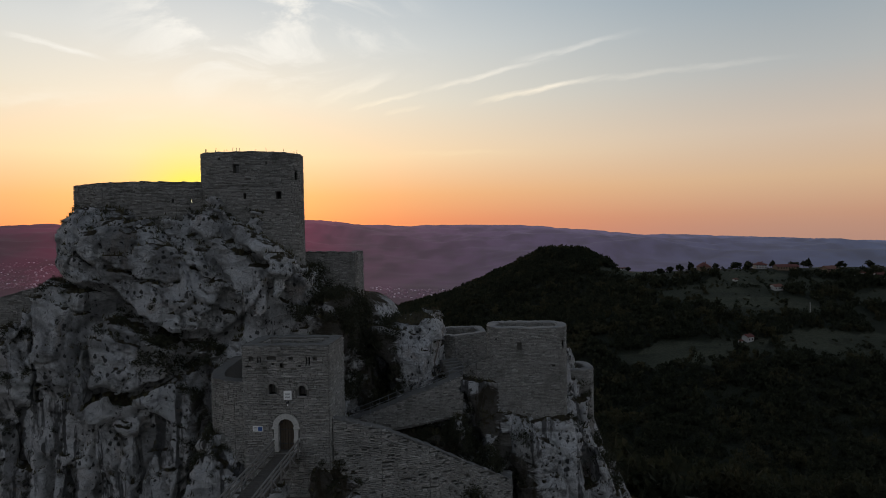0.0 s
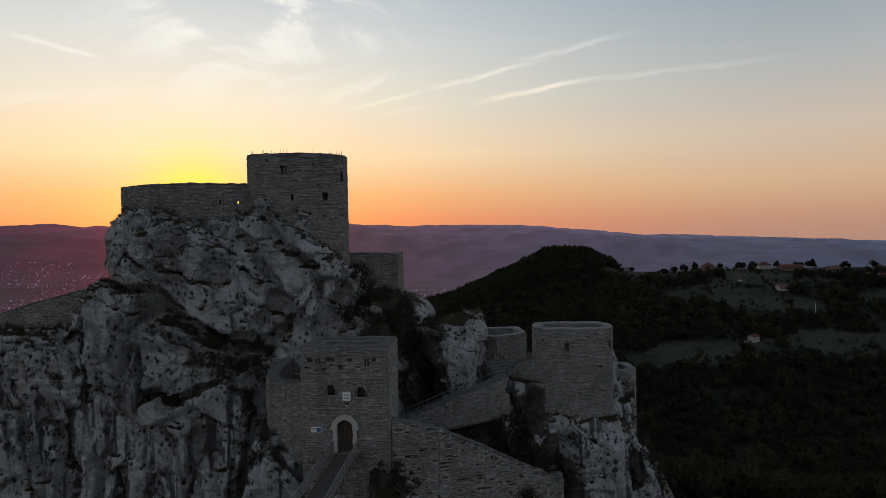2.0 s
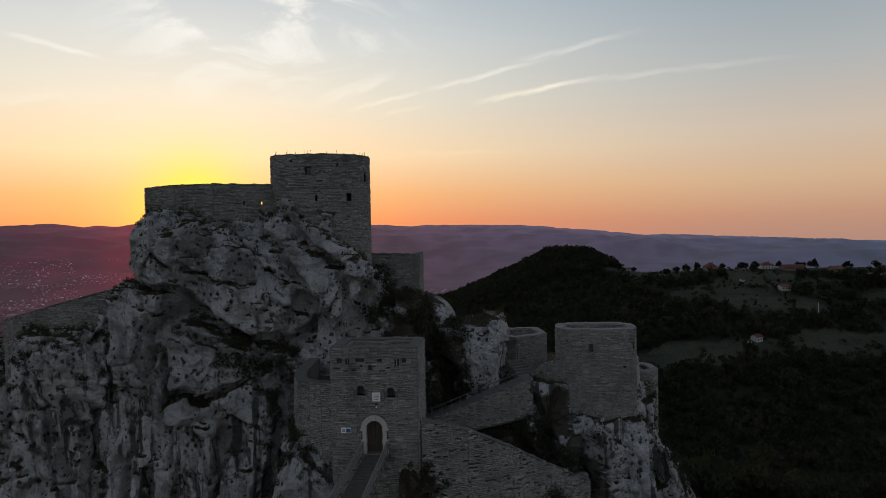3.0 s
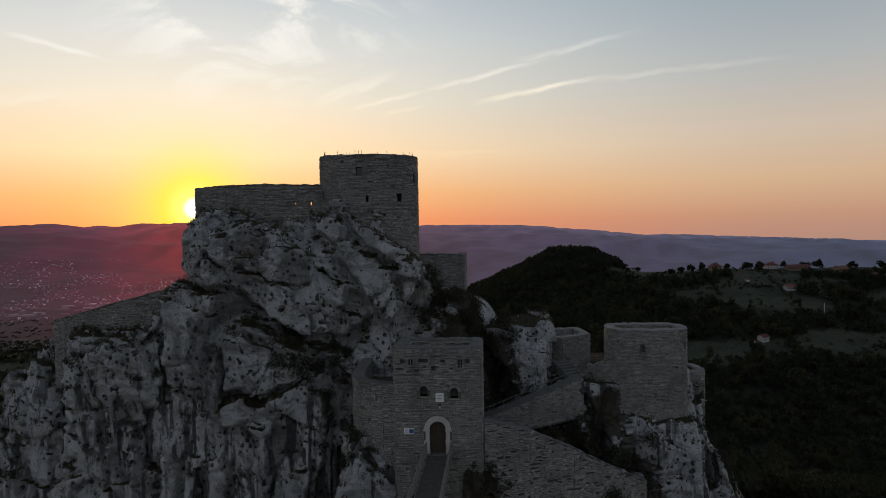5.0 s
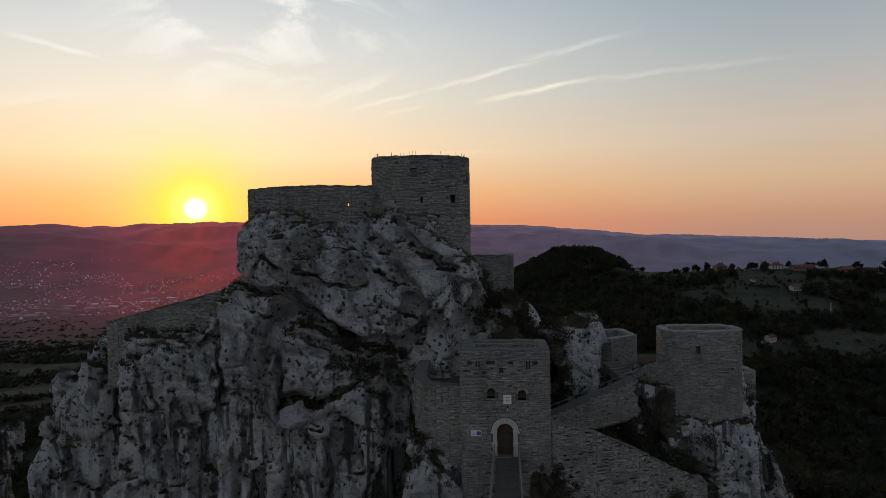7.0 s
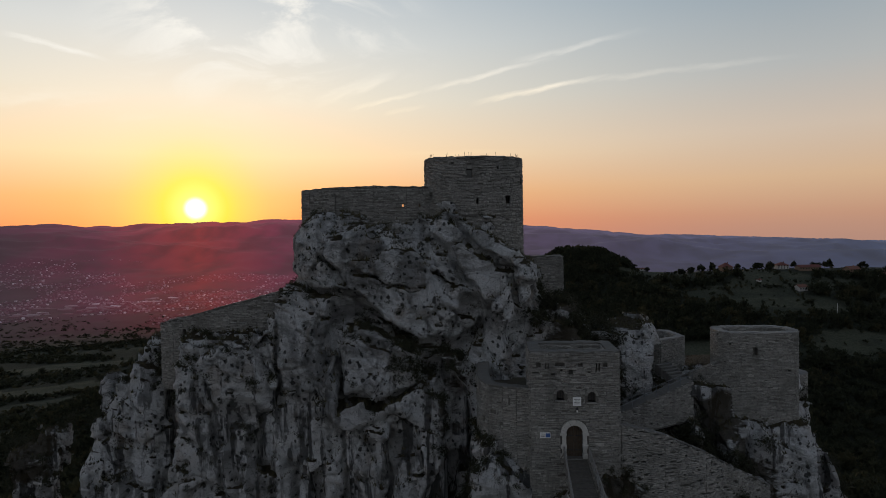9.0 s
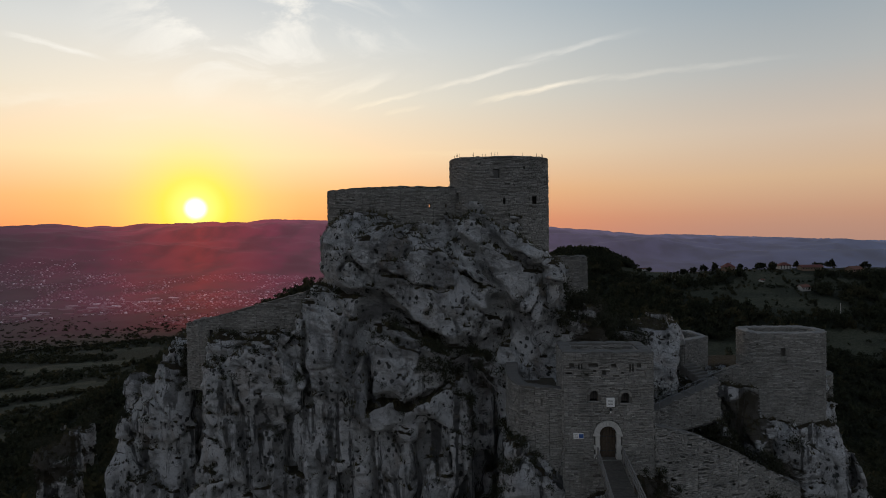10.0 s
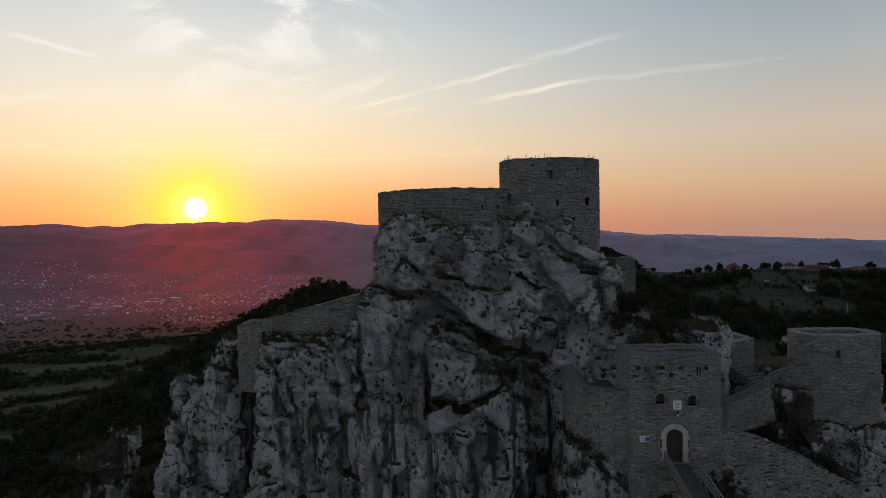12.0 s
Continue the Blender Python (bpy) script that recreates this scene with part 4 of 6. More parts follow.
for i in range(40):
    a = rnd.uniform(0, 2 * math.pi)
    e = oval(KEEP["cx"], KEEP["cy"], 4.3, 2.9, 10.0, 97, 2.6)[int(a / 6.284 * 97)]
    bm = bmesh.new()
    tall = rnd.uniform(0.22, 0.5) * (1.6 if i == 4 else 1)
    beam(bm, (e[0], e[1], 7.7), (e[0] + rnd.uniform(-0.05, 0.05), e[1], 7.75 + tall), 0.028, 0.028)
    tagged(part("iron_stake", bm, IRON), "thin dark iron stake standing on the keep's rim", "stake", "stakes on the keep")

# the high curtain beside it
UPPER = [(-35.1, 63.5), (-35.0, 58.6), (-34.7, 57.7), (-34.0, 57.3), (-31.5, 56.8), (-28.0, 56.9), (-25.0, 57.4), (-22.4, 58.4)]
UPPER_TOP = [4.9, 4.9, 4.9, 4.92, 5.1, 5.15, 5.1, 5.1]
upper = prism_wall("upper_wall", UPPER, 1.0, [-1.5] * 8, UPPER_TOP)
tagged(upper, "high grey stone curtain wall with narrow loopholes beside the keep", "wall")
SLITS = [(-23.8, 57.85, 15.5), (-25.3, 57.4, 6.5)]
cut(upper, *[block(x - 0.075, y - 1.6, 3.18, x + 0.075, y + 1.6, 3.48, turn) for x, y, turn in SLITS])


def way_along(pts, x):
    """The way along an open line to where it passes x."""
    run = 0.0
    for a, b in zip(pts, pts[1:]):
        long = (Vector(b) - Vector(a)).length
        if min(a[0], b[0]) <= x <= max(a[0], b[0]) and a[0] != b[0]:
            return run + long * (x - a[0]) / (b[0] - a[0])
        run += long
    return run


masonry(upper, UPPER, False, -1.4, UPPER_TOP, [(way_along(UPPER, x) - 0.1, way_along(UPPER, x) + 0.1, 3.16, 3.5) for x, y, turn in SLITS], seed=12, ragged=0.12)
cap_line(upper, UPPER, 1.0, UPPER_TOP, 0.04, 13, MORTAR)

# terrace wall under the keep
STEP = [(-14.6, 63.2), (-9.3, 63.4), (-8.9, 67.0)]
step = prism_wall("terrace_wall", STEP, 0.9, [-9.0] * 3, [-1.85, -2.0, -2.0])
tagged(step, "short grey stone terrace wall below the keep", "wall")
masonry(step, STEP, False, -8.0, [-1.85, -2.0, -2.0], seed=14, ragged=0.1)
cap_line(step, STEP, 0.9, [-1.85, -2.0, -2.0], 0.05, 15)

# ruined curtain on the shoulder
CURT = [(-48.3, 61.0), (-48.3, 57.4), (-46.8, 56.6), (-44.0, 55.7), (-41.0, 55.0), (-38.5, 54.9), (-35.8, 55.2)]
CURT_TOP = [-7.3, -7.3, -6.9, -6.2, -5.4, -4.8, -4.1]
curt = prism_wall("low_curtain_wall", CURT, 0.9, [-13.5] * 7, CURT_TOP)
tagged(curt, "ruined grey stone curtain wall stepping down the rock shoulder", "wall")
CURT_HOLES = [(-42.0, 54.9, 0.8, -9.3, -8.2), (-45.6, 56.1, 0.5, -8.8, -7.7)]
cut(curt, *[block(x - w / 2, y - 1, a, x + w / 2, y + 0.75, b, -10) for x, y, w, a, b in CURT_HOLES])
masonry(curt, CURT, False, -13.4, CURT_TOP, [(way_along(CURT, x) - w / 2, way_along(CURT, x) + w / 2, a, b) for x, y, w, a, b in CURT_HOLES], seed=16, ragged=0.25, gaps=0.05)
cap_line(curt, CURT, 0.9, CURT_TOP, 0.02, 17, MORTAR)

# round bastion
bast_out, bast_in = oval(7.75, 57.95, 3.62, 2.15, -4, 48, 3.4), oval(7.75, 57.95, 2.95, 1.5, -4, 48, 3.4)
bast = ring_wall("round_bastion", bast_out, bast_in, -21.0, -9.05, -9.95)
tagged(bast, "round grey stone bastion with a pale rim and open top", "tower")
BAST_HOLES = [(6.83, 55.6, 0.42, -11.1, -10.4), (10.75, 56.4, 0.4, -10.9, -10.3), (4.8, 56.4, 0.2, -10.2, -10.0), (9.9, 56.0, 0.3, -12.6, -12.4)]
cut(bast, *[block(x - w / 2, y - 1.0, a, x + w / 2, y + 0.6, b) for x, y, w, a, b in BAST_HOLES])
masonry(bast, bast_out, True, -20.0, -9.03, [(arc_at(bast_out, x, y) - w / 2, arc_at(bast_out, x, y) + w / 2, a, b) for x, y, w, a, b in BAST_HOLES], seed=18)
masonry(bast, bast_in[::-1], True, -9.95, -9.05, seed=19)
cap_ring(bast, bast_out, bast_in, -9.05, 0.1, 20, RIM)
SHOULDER = [(1.7, 58.4), (3.0, 57.4), (4.7, 56.7)]
shoulder = prism_wall("shoulder_wall", SHOULDER, 1.2, [-19.0] * 3, [-13.2, -12.4, -11.6])
tagged(shoulder, "low grey stone wall joining the steps to the bastion", "wall")
masonry(shoulder, SHOULDER, False, -18.5, [-13.2, -12.4, -11.6], seed=21)
cap_line(shoulder, SHOULDER, 1.2, [-13.2, -12.4, -11.6], 0.06, 22)

# side bastion
side_out, side_in = oval(13.05, 62.6, 1.95, 2.1, 0, 32, 2.8), oval(13.05, 62.6, 1.2, 1.35, 0, 32, 2.8)
side = ring_wall("side_bastion", side_out, side_in, -24.0, -14.15, -15.2)
tagged(side, "low grey stone bastion with a broad pale rim", "tower")
SIDE_HOLES = [(14.6, 60.5, 0.5, -16.9, -16.0)]
cut(side, *[block(x - w / 2, y - 1.0, a, x + w / 2, y + 0.7, b) for x, y, w, a, b in SIDE_HOLES])
masonry(side, side_out, True, -23.0, -14.12, [(arc_at(side_out, x, y) - w / 2, arc_at(side_out, x, y) + w / 2, a, b) for x, y, w, a, b in SIDE_HOLES], seed=23)
cap_ring(side, side_out, side_in, -14.15, 0.12, 24, RIM)

# roofless house behind the steps
HOUSE = [(-2.2, 70.0), (-1.9, 66.2), (1.0, 64.0), (4.45, 66.4), (4.1, 70.5)]
HOUSE_IN = [(-1.6, 69.4), (-1.3, 66.5), (1.0, 64.8), (3.85, 66.75), (3.5, 69.9)]
small = ring_wall("roofless_house", HOUSE, HOUSE_IN, -19.0, -11.1, -12.4)
tagged(small, "small roofless stone building with pale capped walls", "building")
masonry(small, HOUSE, True, -18.0, -11.08, [(4.4, 4.9, -12.4, -12.0)], seed=25)
masonry(small, HOUSE_IN[::-1], True, -12.4, -11.1, seed=26)
cap_ring(small, HOUSE, HOUSE_IN, -11.1, 0.1, 27, RIM)

# ramp with its rail, and the steps
RAMP = [(-8.9, 55.2), (-6.5, 55.4), (-4.5, 55.6), (-1.5, 56.2), (1.6, 57.0)]
RAMP_TOP = [-17.2, -16.35, -15.6, -14.6, -13.6]
ramp = prism_wall("ramp_wall", RAMP, 1.3, [-18.8, -18.5, -18.2, -17.8, -17.4], RAMP_TOP)
tagged(ramp, "stone ramp wall carrying the path up to the steps", "wall")
masonry(ramp, RAMP, False, [-18.7, -18.3, -18.0, -17.6, -17.2], RAMP_TOP, seed=28, gaps=0.05)
cap_line(ramp, RAMP, 1.3, RAMP_TOP, 0.05, 29, MORTAR)
rail = new("ramp_railing")
tagged(rail, "thin grey metal railing along the stone ramp", "railing")
for i in range(11):
    f = i / 10 * (len(RAMP) - 1)
    k = min(int(f), len(RAMP) - 2)
    g = f - k
    x, y = RAMP[k][0] + (RAMP[k + 1][0] - RAMP[k][0]) * g, RAMP[k][1] + (RAMP[k + 1][1] - RAMP[k][1]) * g + 0.2
    z = RAMP_TOP[k] + (RAMP_TOP[k + 1] - RAMP_TOP[k]) * g + 0.05
    bm = bmesh.new()
    beam(bm, (x, y, z - 0.05), (x, y, z + 0.95), 0.04, 0.04)
    part("post", bm, STEEL, rail)
for up_ in (0.5, 0.92):
    bm = bmesh.new()
    for k in range(len(RAMP) - 1):
        beam(bm, (RAMP[k][0], RAMP[k][1] + 0.2, RAMP_TOP[k] + up_), (RAMP[k + 1][0], RAMP[k + 1][1] + 0.2, RAMP_TOP[k + 1] + up_), 0.045, 0.045)
    part("rail", bm, STEEL, rail)
stairs = new("stone_stairs")
tagged(stairs, "worn pale stone steps climbing between rock and wall", "stairs")
for i in range(8):
    f = i / 7
    c = Vector((1.7, 58.3)).lerp(Vector((0.35, 61.2)), f)
    bm = bmesh.new()
    box(bm, -0.95, -0.22, -0.8, 0.95, 0.26, 0.0, 0.03)
    bmesh.ops.rotate(bm, verts=bm.verts, cent=(0, 0, 0), matrix=Matrix.Rotation(radians(24 + 4 * (i % 3)), 3, "Z"))
    bmesh.ops.translate(bm, verts=bm.verts, vec=(c.x, c.y, -14.2 + 1.3 * f))
    part("step", bm, CAP, stairs)

# ---------------------------------------------------------------- the gate tower
GATE = [(-15.25, 45.75), (-8.75, 45.25), (-8.4, 49.5), (-14.9, 50.0)]
GATE_IN = [(-14.4, 46.5), (-9.45, 46.1), (-9.2, 48.75), (-14.15, 49.15)]
gate = ring_wall("gate_tower", GATE, GATE_IN, -20.0, -8.35, -9.1)
tagged(gate, "square grey stone gate tower with arched doorway and windows", "tower")
GA, GD = Vector((-15.25, 45.75, 0)), Vector((6.5, -0.5, 0)).normalized()
GN = Vector((GD.y, -GD.x, 0))
TO_GATE = Matrix.Translation(GA) @ Matrix(((GD.x, GN.x, 0, 0), (GD.y, GN.y, 0, 0), (0, 0, 1, 0), (0, 0, 0, 1)))   # u along the face, v out of it, z up
DOOR_U, DOOR_Z, DOOR_W, DOOR_H = 3.22, -16.35, 1.24, 2.5
WINDOWS = [(2.22, -11.98, 0.6, 0.8), (4.52, -12.12, 0.6, 0.8)]


def arch_outline(u, z, w, h, count=12):
    """An opening with a round head: up one side, over and down."""
    r = w / 2
    pts = [(u - r, z)] + [(u - r * math.cos(math.pi * i / count), z + h - r + r * math.sin(math.pi * i / count)) for i in range(count + 1)] + [(u + r, z)]
    return pts


def arch_block(u, z, w, h, v0, v1):
    bm = bmesh.new()
    pts = arch_outline(u, z, w, h)
    a, b = [bm.verts.new((x, v0, y)) for x, y in pts], [bm.verts.new((x, v1, y)) for x, y in pts]
    bm.faces.new(a)
    bm.faces.new(b[::-1])
    for i in range(len(pts)):
        bm.faces.new((a[i], b[i], b[(i + 1) % len(pts)], a[(i + 1) % len(pts)]))
    bm.transform(TO_GATE)
    bmesh.ops.recalc_face_normals(bm, faces=bm.faces)
    return part("cutter", bm, MORTAR)


PUTLOGS = [(0.62, -9.35, 0.36, 0.3), (1.15, -9.45, 0.12, 0.36), (1.35, -9.45, 0.1, 0.36), (2.2, -9.3, 0.7, 0.22), (3.0, -9.85, 0.3, 0.36), (4.9, -9.5, 0.1, 0.5), (5.1, -9.5, 0.1, 0.5),
           (5.55, -9.35, 0.3, 0.2), (0.4, -9.9, 0.5, 0.16), (2.3, -9.75, 0.2, 0.16), (3.7, -9.3, 0.35, 0.18), (4.35, -9.85, 0.2, 0.14), (1.7, -10.05, 0.3, 0.14)]
holes = [(u, z, w, h) for u, z, w, h in PUTLOGS]
cutters = [arch_block(DOOR_U, DOOR_Z, DOOR_W, DOOR_H, 0.3, -0.5)] + [arch_block(u, z, w, h, 0.3, -0.55) for u, z, w, h in WINDOWS]
for u, z, w, h in holes:
    bm = bmesh.new()
    box(bm, u - w / 2, -0.3, z - h / 2, u + w / 2, 0.3, z + h / 2)
    bm.transform(TO_GATE)
    bmesh.ops.reverse_faces(bm, faces=bm.faces)
    cutters.append(part("cutter", bm, MORTAR))
cut(gate, *cutters)
keepout = [(u - w / 2, u + w / 2, z - h / 2, z + h / 2) for u, z, w, h in holes]
for u, z, w, h, ring_ in [(DOOR_U, DOOR_Z, DOOR_W, DOOR_H, 0.42)] + [(*q, 0.2) for q in WINDOWS]:
    keepout.append((u - w / 2 - ring_, u + w / 2 + ring_, z - 0.05, z + h - w / 2))
    for i in range(6):           # the round head, in strips
        a = (i + 0.5) / 6
        r = w / 2 + ring_
        half = r * math.sqrt(1 - a * a)
        keepout.append((u - half, u + half, z + h - w / 2 + i / 6 * r, z + h - w / 2 + (i + 1) / 6 * r))
masonry(gate, GATE, True, -19.8, -8.33, keepout, seed=33, single=(1.2, 6.3, -16.4, -13.2), gaps=0.015)
masonry(gate, GATE_IN[::-1], True, -9.1, -8.4, seed=34)
cap_ring(gate, GATE, GATE_IN, -8.35, 0.08, 35)


def voussoirs(u, z, w, h, ring_, count, proud, name="voussoir", jambs=0):
    """Wedge stones round an arched opening; jambs: blocks down each side."""
    r0, r1, zc = w / 2, w / 2 + ring_, z + h - w / 2
    for i in range(count):
        a0, a1 = math.pi * (i + 0.03) / count, math.pi * (i + 0.97) / count
        bm = bmesh.new()
        front = []
        for v in (-0.25, proud):
            k = [bm.verts.new((u - r * math.cos(a), v, zc + r * math.sin(a))) for r, a in ((r0, a0), (r1, a0), (r1, (a0 + a1) / 2), (r1, a1), (r0, a1), (r0, (a0 + a1) / 2))]
            front.append(k)
        bm.faces.new(front[1])
        bm.faces.new(front[0][::-1])
        for j in range(6):
            bm.faces.new((front[0][j], front[0][(j + 1) % 6], front[1][(j + 1) % 6], front[1][j]))
        bmesh.ops.recalc_face_normals(bm, faces=bm.faces)
        bm.transform(TO_GATE)
        bmesh.ops.reverse_faces(bm, faces=bm.faces)
        part(name, bm, PALE if jambs else STONE, gate)
    if not jambs:
        return
    tall = (zc - z) / jambs
    for s in (-1, 1):
        for i in range(jambs):
            bm = bmesh.new()
            wide = 0.30
            a, b = u + s * r0, u + s * (r0 + wide)
            box(bm, min(a, b), -0.25, z + i * tall + 0.006, max(a, b), proud, z + (i + 1) * tall - 0.006, 0.015)
            bm.transform(TO_GATE)
            bmesh.ops.reverse_faces(bm, faces=bm.faces)
            part("jamb_block", bm, PALE, gate)
        for zz, hh, out in ((zc - 0.14, 0.16, 0.46), (z + 0.02, 0.3, 0.44), (z + 0.75, 0.28, 0.42)):
            bm = bmesh.new()
            a, b = u + s * (r0 - 0.03), u + s * (r0 + out)
            box(bm, min(a, b), -0.2, zz, max(a, b), proud + 0.05, zz + hh, 0.02)
            bm.transform(TO_GATE)
            bmesh.ops.reverse_faces(bm, faces=bm.faces)
            part("impost", bm, PALE, gate)


voussoirs(DOOR_U, DOOR_Z, DOOR_W, DOOR_H, 0.4, 11, 0.2, jambs=4)
for q in WINDOWS:
    voussoirs(*q, 0.2, 9, 0.17)
    bm = bmesh.new()
    box(bm, q[0] - q[2] / 2 - 0.1, -0.5, q[1] - 0.1, q[0] + q[2] / 2 + 0.1, 0.2, q[1], 0.015)
    bm.transform(TO_GATE)
    bmesh.ops.reverse_faces(bm, faces=bm.faces)
    part("window_sill", bm, STONE, gate)
    for s in (-0.15, 0.05, 0.2):
        bm = bmesh.new()
        beam(bm, (q[0] + s - 0.02, -0.3, q[1]), (q[0] + s - 0.02, -0.3, q[1] + q[3] - 0.05), 0.025, 0.025)
        bm.transform(TO_GATE)
        bmesh.ops.reverse_faces(bm, faces=bm.faces)
        part("window_bar", bm, IRON, gate)

# door leaves of upright boards
door = new("door_1")
tagged(door, "closed brown wooden double door with upright boards and iron straps", "door", kind="structure")
for leaf in (-1, 1):
    for i in range(3):
        a = DOOR_U + leaf * (0.015 + i * 0.2)
        b = DOOR_U + leaf * (0.015 + (i + 1) * 0.2 - 0.012)
        x = max(abs(a - DOOR_U), abs(b - DOOR_U))
        top = DOOR_Z + DOOR_H - DOOR_W / 2 + math.sqrt(max((DOOR_W / 2) ** 2 - x * x, 0.0)) - 0.01
        bm = bmesh.new()
        box(bm, min(a, b), -0.42, DOOR_Z + 0.01, max(a, b), -0.34 - 0.01 * (i % 2), top, 0.008)
        bm.transform(TO_GATE)
        bmesh.ops.reverse_faces(bm, faces=bm.faces)
        part("door_board", bm, DOORWOOD, door)
    for zz in (0.45, 1.55):
        bm = bmesh.new()
        box(bm, min(DOOR_U + leaf * 0.08, DOOR_U + leaf * 0.58), -0.36, DOOR_Z + zz, max(DOOR_U + leaf * 0.08, DOOR_U + leaf * 0.58), -0.325, DOOR_Z + zz + 0.06)
        bm.transform(TO_GATE)
        bmesh.ops.reverse_faces(bm, faces=bm.faces)
        part("iron_strap", bm, IRON, door)
bm = bmesh.new()
bmesh.ops.create_uvsphere(bm, u_segments=10, v_segments=6, radius=0.045, matrix=Matrix.Translation((DOOR_U + 0.1, -0.31, DOOR_Z + 1.1)))
bm.transform(TO_GATE)
bmesh.ops.reverse_faces(bm, faces=bm.faces)
part("door_handle", bm, IRON, door)


def plate(name, u, z, w, h, v, mat, parent=None, thick=0.05, bevel=0.01):
    bm = bmesh.new()
    box(bm, u - w / 2, v, z - h / 2, u + w / 2, v + thick, z + h / 2, bevel)
    bm.transform(TO_GATE)
    bmesh.ops.reverse_faces(bm, faces=bm.faces)
    return part(name, bm, mat, parent)


tablet = tagged(plate("stone_tablet", 3.42, -12.05, 0.6, 0.66, 0.08, WHITE, thick=0.13), "white square inscription tablet on the gate tower", "tablet")
for i in range(4):
    plate("text_bar", 3.42, -11.88 - i * 0.11, 0.40 - 0.06 * (i % 2), 0.03, 0.212, CAP, tablet, 0.004, 0)
wall_lamp = tagged(plate("wall_lamp", 3.42, -12.58, 0.16, 0.14, 0.08, IRON, thick=0.28), "small dark wall lamp under the white tablet", "lamp")
plate("lamp_glass", 3.42, -12.75, 0.09, 0.16, 0.2, WHITE, wall_lamp, 0.08)
sign = tagged(plate("notice_board", 1.05, -14.6, 0.76, 0.4, 0.08, WHITE, thick=0.12), "small white and blue notice board on the gate wall", "sign")
plate("blue_field", 1.24, -14.6, 0.34, 0.3, 0.202, BLUE, sign, 0.004, 0)
for i in range(3):
    plate("text_bar", 0.86, -14.5 - i * 0.09, 0.26, 0.035, 0.202, MORTAR, sign, 0.004, 0)

# curved wall beside the gate
ANNEX = [(-18.6, 54.5), (-18.95, 50.6), (-18.8, 48.9), (-18.25, 47.75), (-17.2, 47.0), (-16.2, 46.5), (-15.15, 46.2)]
annex = prism_wall("annex_wall", ANNEX, 0.9, [-19.5] * 7, [-10.7, -11.0, -11.15, -11.25, -11.25, -11.25, -11.2])
tagged(annex, "curved grey stone wall with narrow slits beside the gate tower", "wall")
ANNEX_HOLES = [(-16.4, 0.16, -12.5, -12.05), (-17.6, 0.5, -13.5, -13.2), (-17.0, 0.3, -14.3, -14.05), (-18.4, 0.4, -14.25, -14.0), (-18.6, 0.2, -12.6, -12.2)]
masonry(annex, ANNEX, False, -19.4, [-10.7, -11.0, -11.15, -11.25, -11.25, -11.25, -11.2], [(way_along(ANNEX[2:], x) + 5.25 - w / 2, way_along(ANNEX[2:], x) + 5.25 + w / 2, a, b) for x, w, a, b in ANNEX_HOLES], seed=36, ragged=0.1)
bm = bmesh.new()
inside = offset_line(ANNEX, 0.85) + [(-14.6, 48.0), (-14.6, 54.0)]
bm.faces.new([bm.verts.new((x, y, -12.5 + 0.03 * (y - 46.5))) for x, y in inside])
solid_ = bmesh.ops.extrude_face_region(bm, geom=bm.faces[:])
bmesh.ops.translate(bm, verts=[v for v in solid_["geom"] if isinstance(v, bmesh.types.BMVert)], vec=(0, 0, -6))
bmesh.ops.recalc_face_normals(bm, faces=bm.faces)
part("earth_fill", bm, SOIL, annex, "dark trodden earth behind the wall head")
cap_line(annex, ANNEX, 0.9, [-10.7, -11.0, -11.15, -11.25, -11.25, -11.25, -11.2], 0.04, 37, MORTAR)

# sloping wall on the other side
LOW = [(-8.55, 45.5), (-5.0, 46.3), (-1.4, 47.4), (1.8, 48.9), (5.3, 50.7), (5.5, 52.6)]
LOW_TOP = [-13.9, -15.0, -16.8, -18.8, -20.9, -21.0]
low = prism_wall("low_wall", offset_line(LOW, 0.25), 0.65, [-28.0] * 6, LOW_TOP)
tagged(low, "sloping grey stone wall falling away from the gate", "wall")
masonry(low, LOW, False, -26.0, LOW_TOP, seed=38, gaps=0.07, ragged=0.15, deep=0.3)
cap_line(low, LOW, 0.9, LOW_TOP, 0.04, 39, CAP)

# ---------------------------------------------------------------- wooden bridge to the door
bridge = new("wooden_bridge")
tagged(bridge, "weathered grey wooden footbridge with plank deck and rails", "bridge")
BX, BY0, BZ0, FALL, RUN = -11.98, 45.1, -16.4, -0.07, 13.0


def on_bridge(s, across, up_=0.0):
    """A place on the bridge, s metres out from the door."""
    return (BX - 0.11 * s + across * (0.86 + 0.012 * s), BY0 - s, BZ0 + FALL * s + up_)


for i in range(int(RUN / 0.24)):
    bm = bmesh.new()
    beam(bm, on_bridge(i * 0.24 + 0.11, -0.92), on_bridge(i * 0.24 + 0.11, 0.92), 0.215, 0.06)
    part("plank", bm, WOOD, bridge)
for s in (-0.8, 0.8):
    bm = bmesh.new()
    beam(bm, on_bridge(0, s, -0.16), on_bridge(RUN, s, -0.16), 0.16, 0.24)
    part("bearer", bm, WOOD, bridge)
for d in (7.2, 12.4):
    for s in (-0.8, 0.8):
        x, y, z = on_bridge(d, s, -0.25)
        bm = bmesh.new()
        beam(bm, (x, y, z), (x + s * 0.5, y, -45.0), 0.2, 0.2)
        part("trestle_leg", bm, WOOD, bridge)
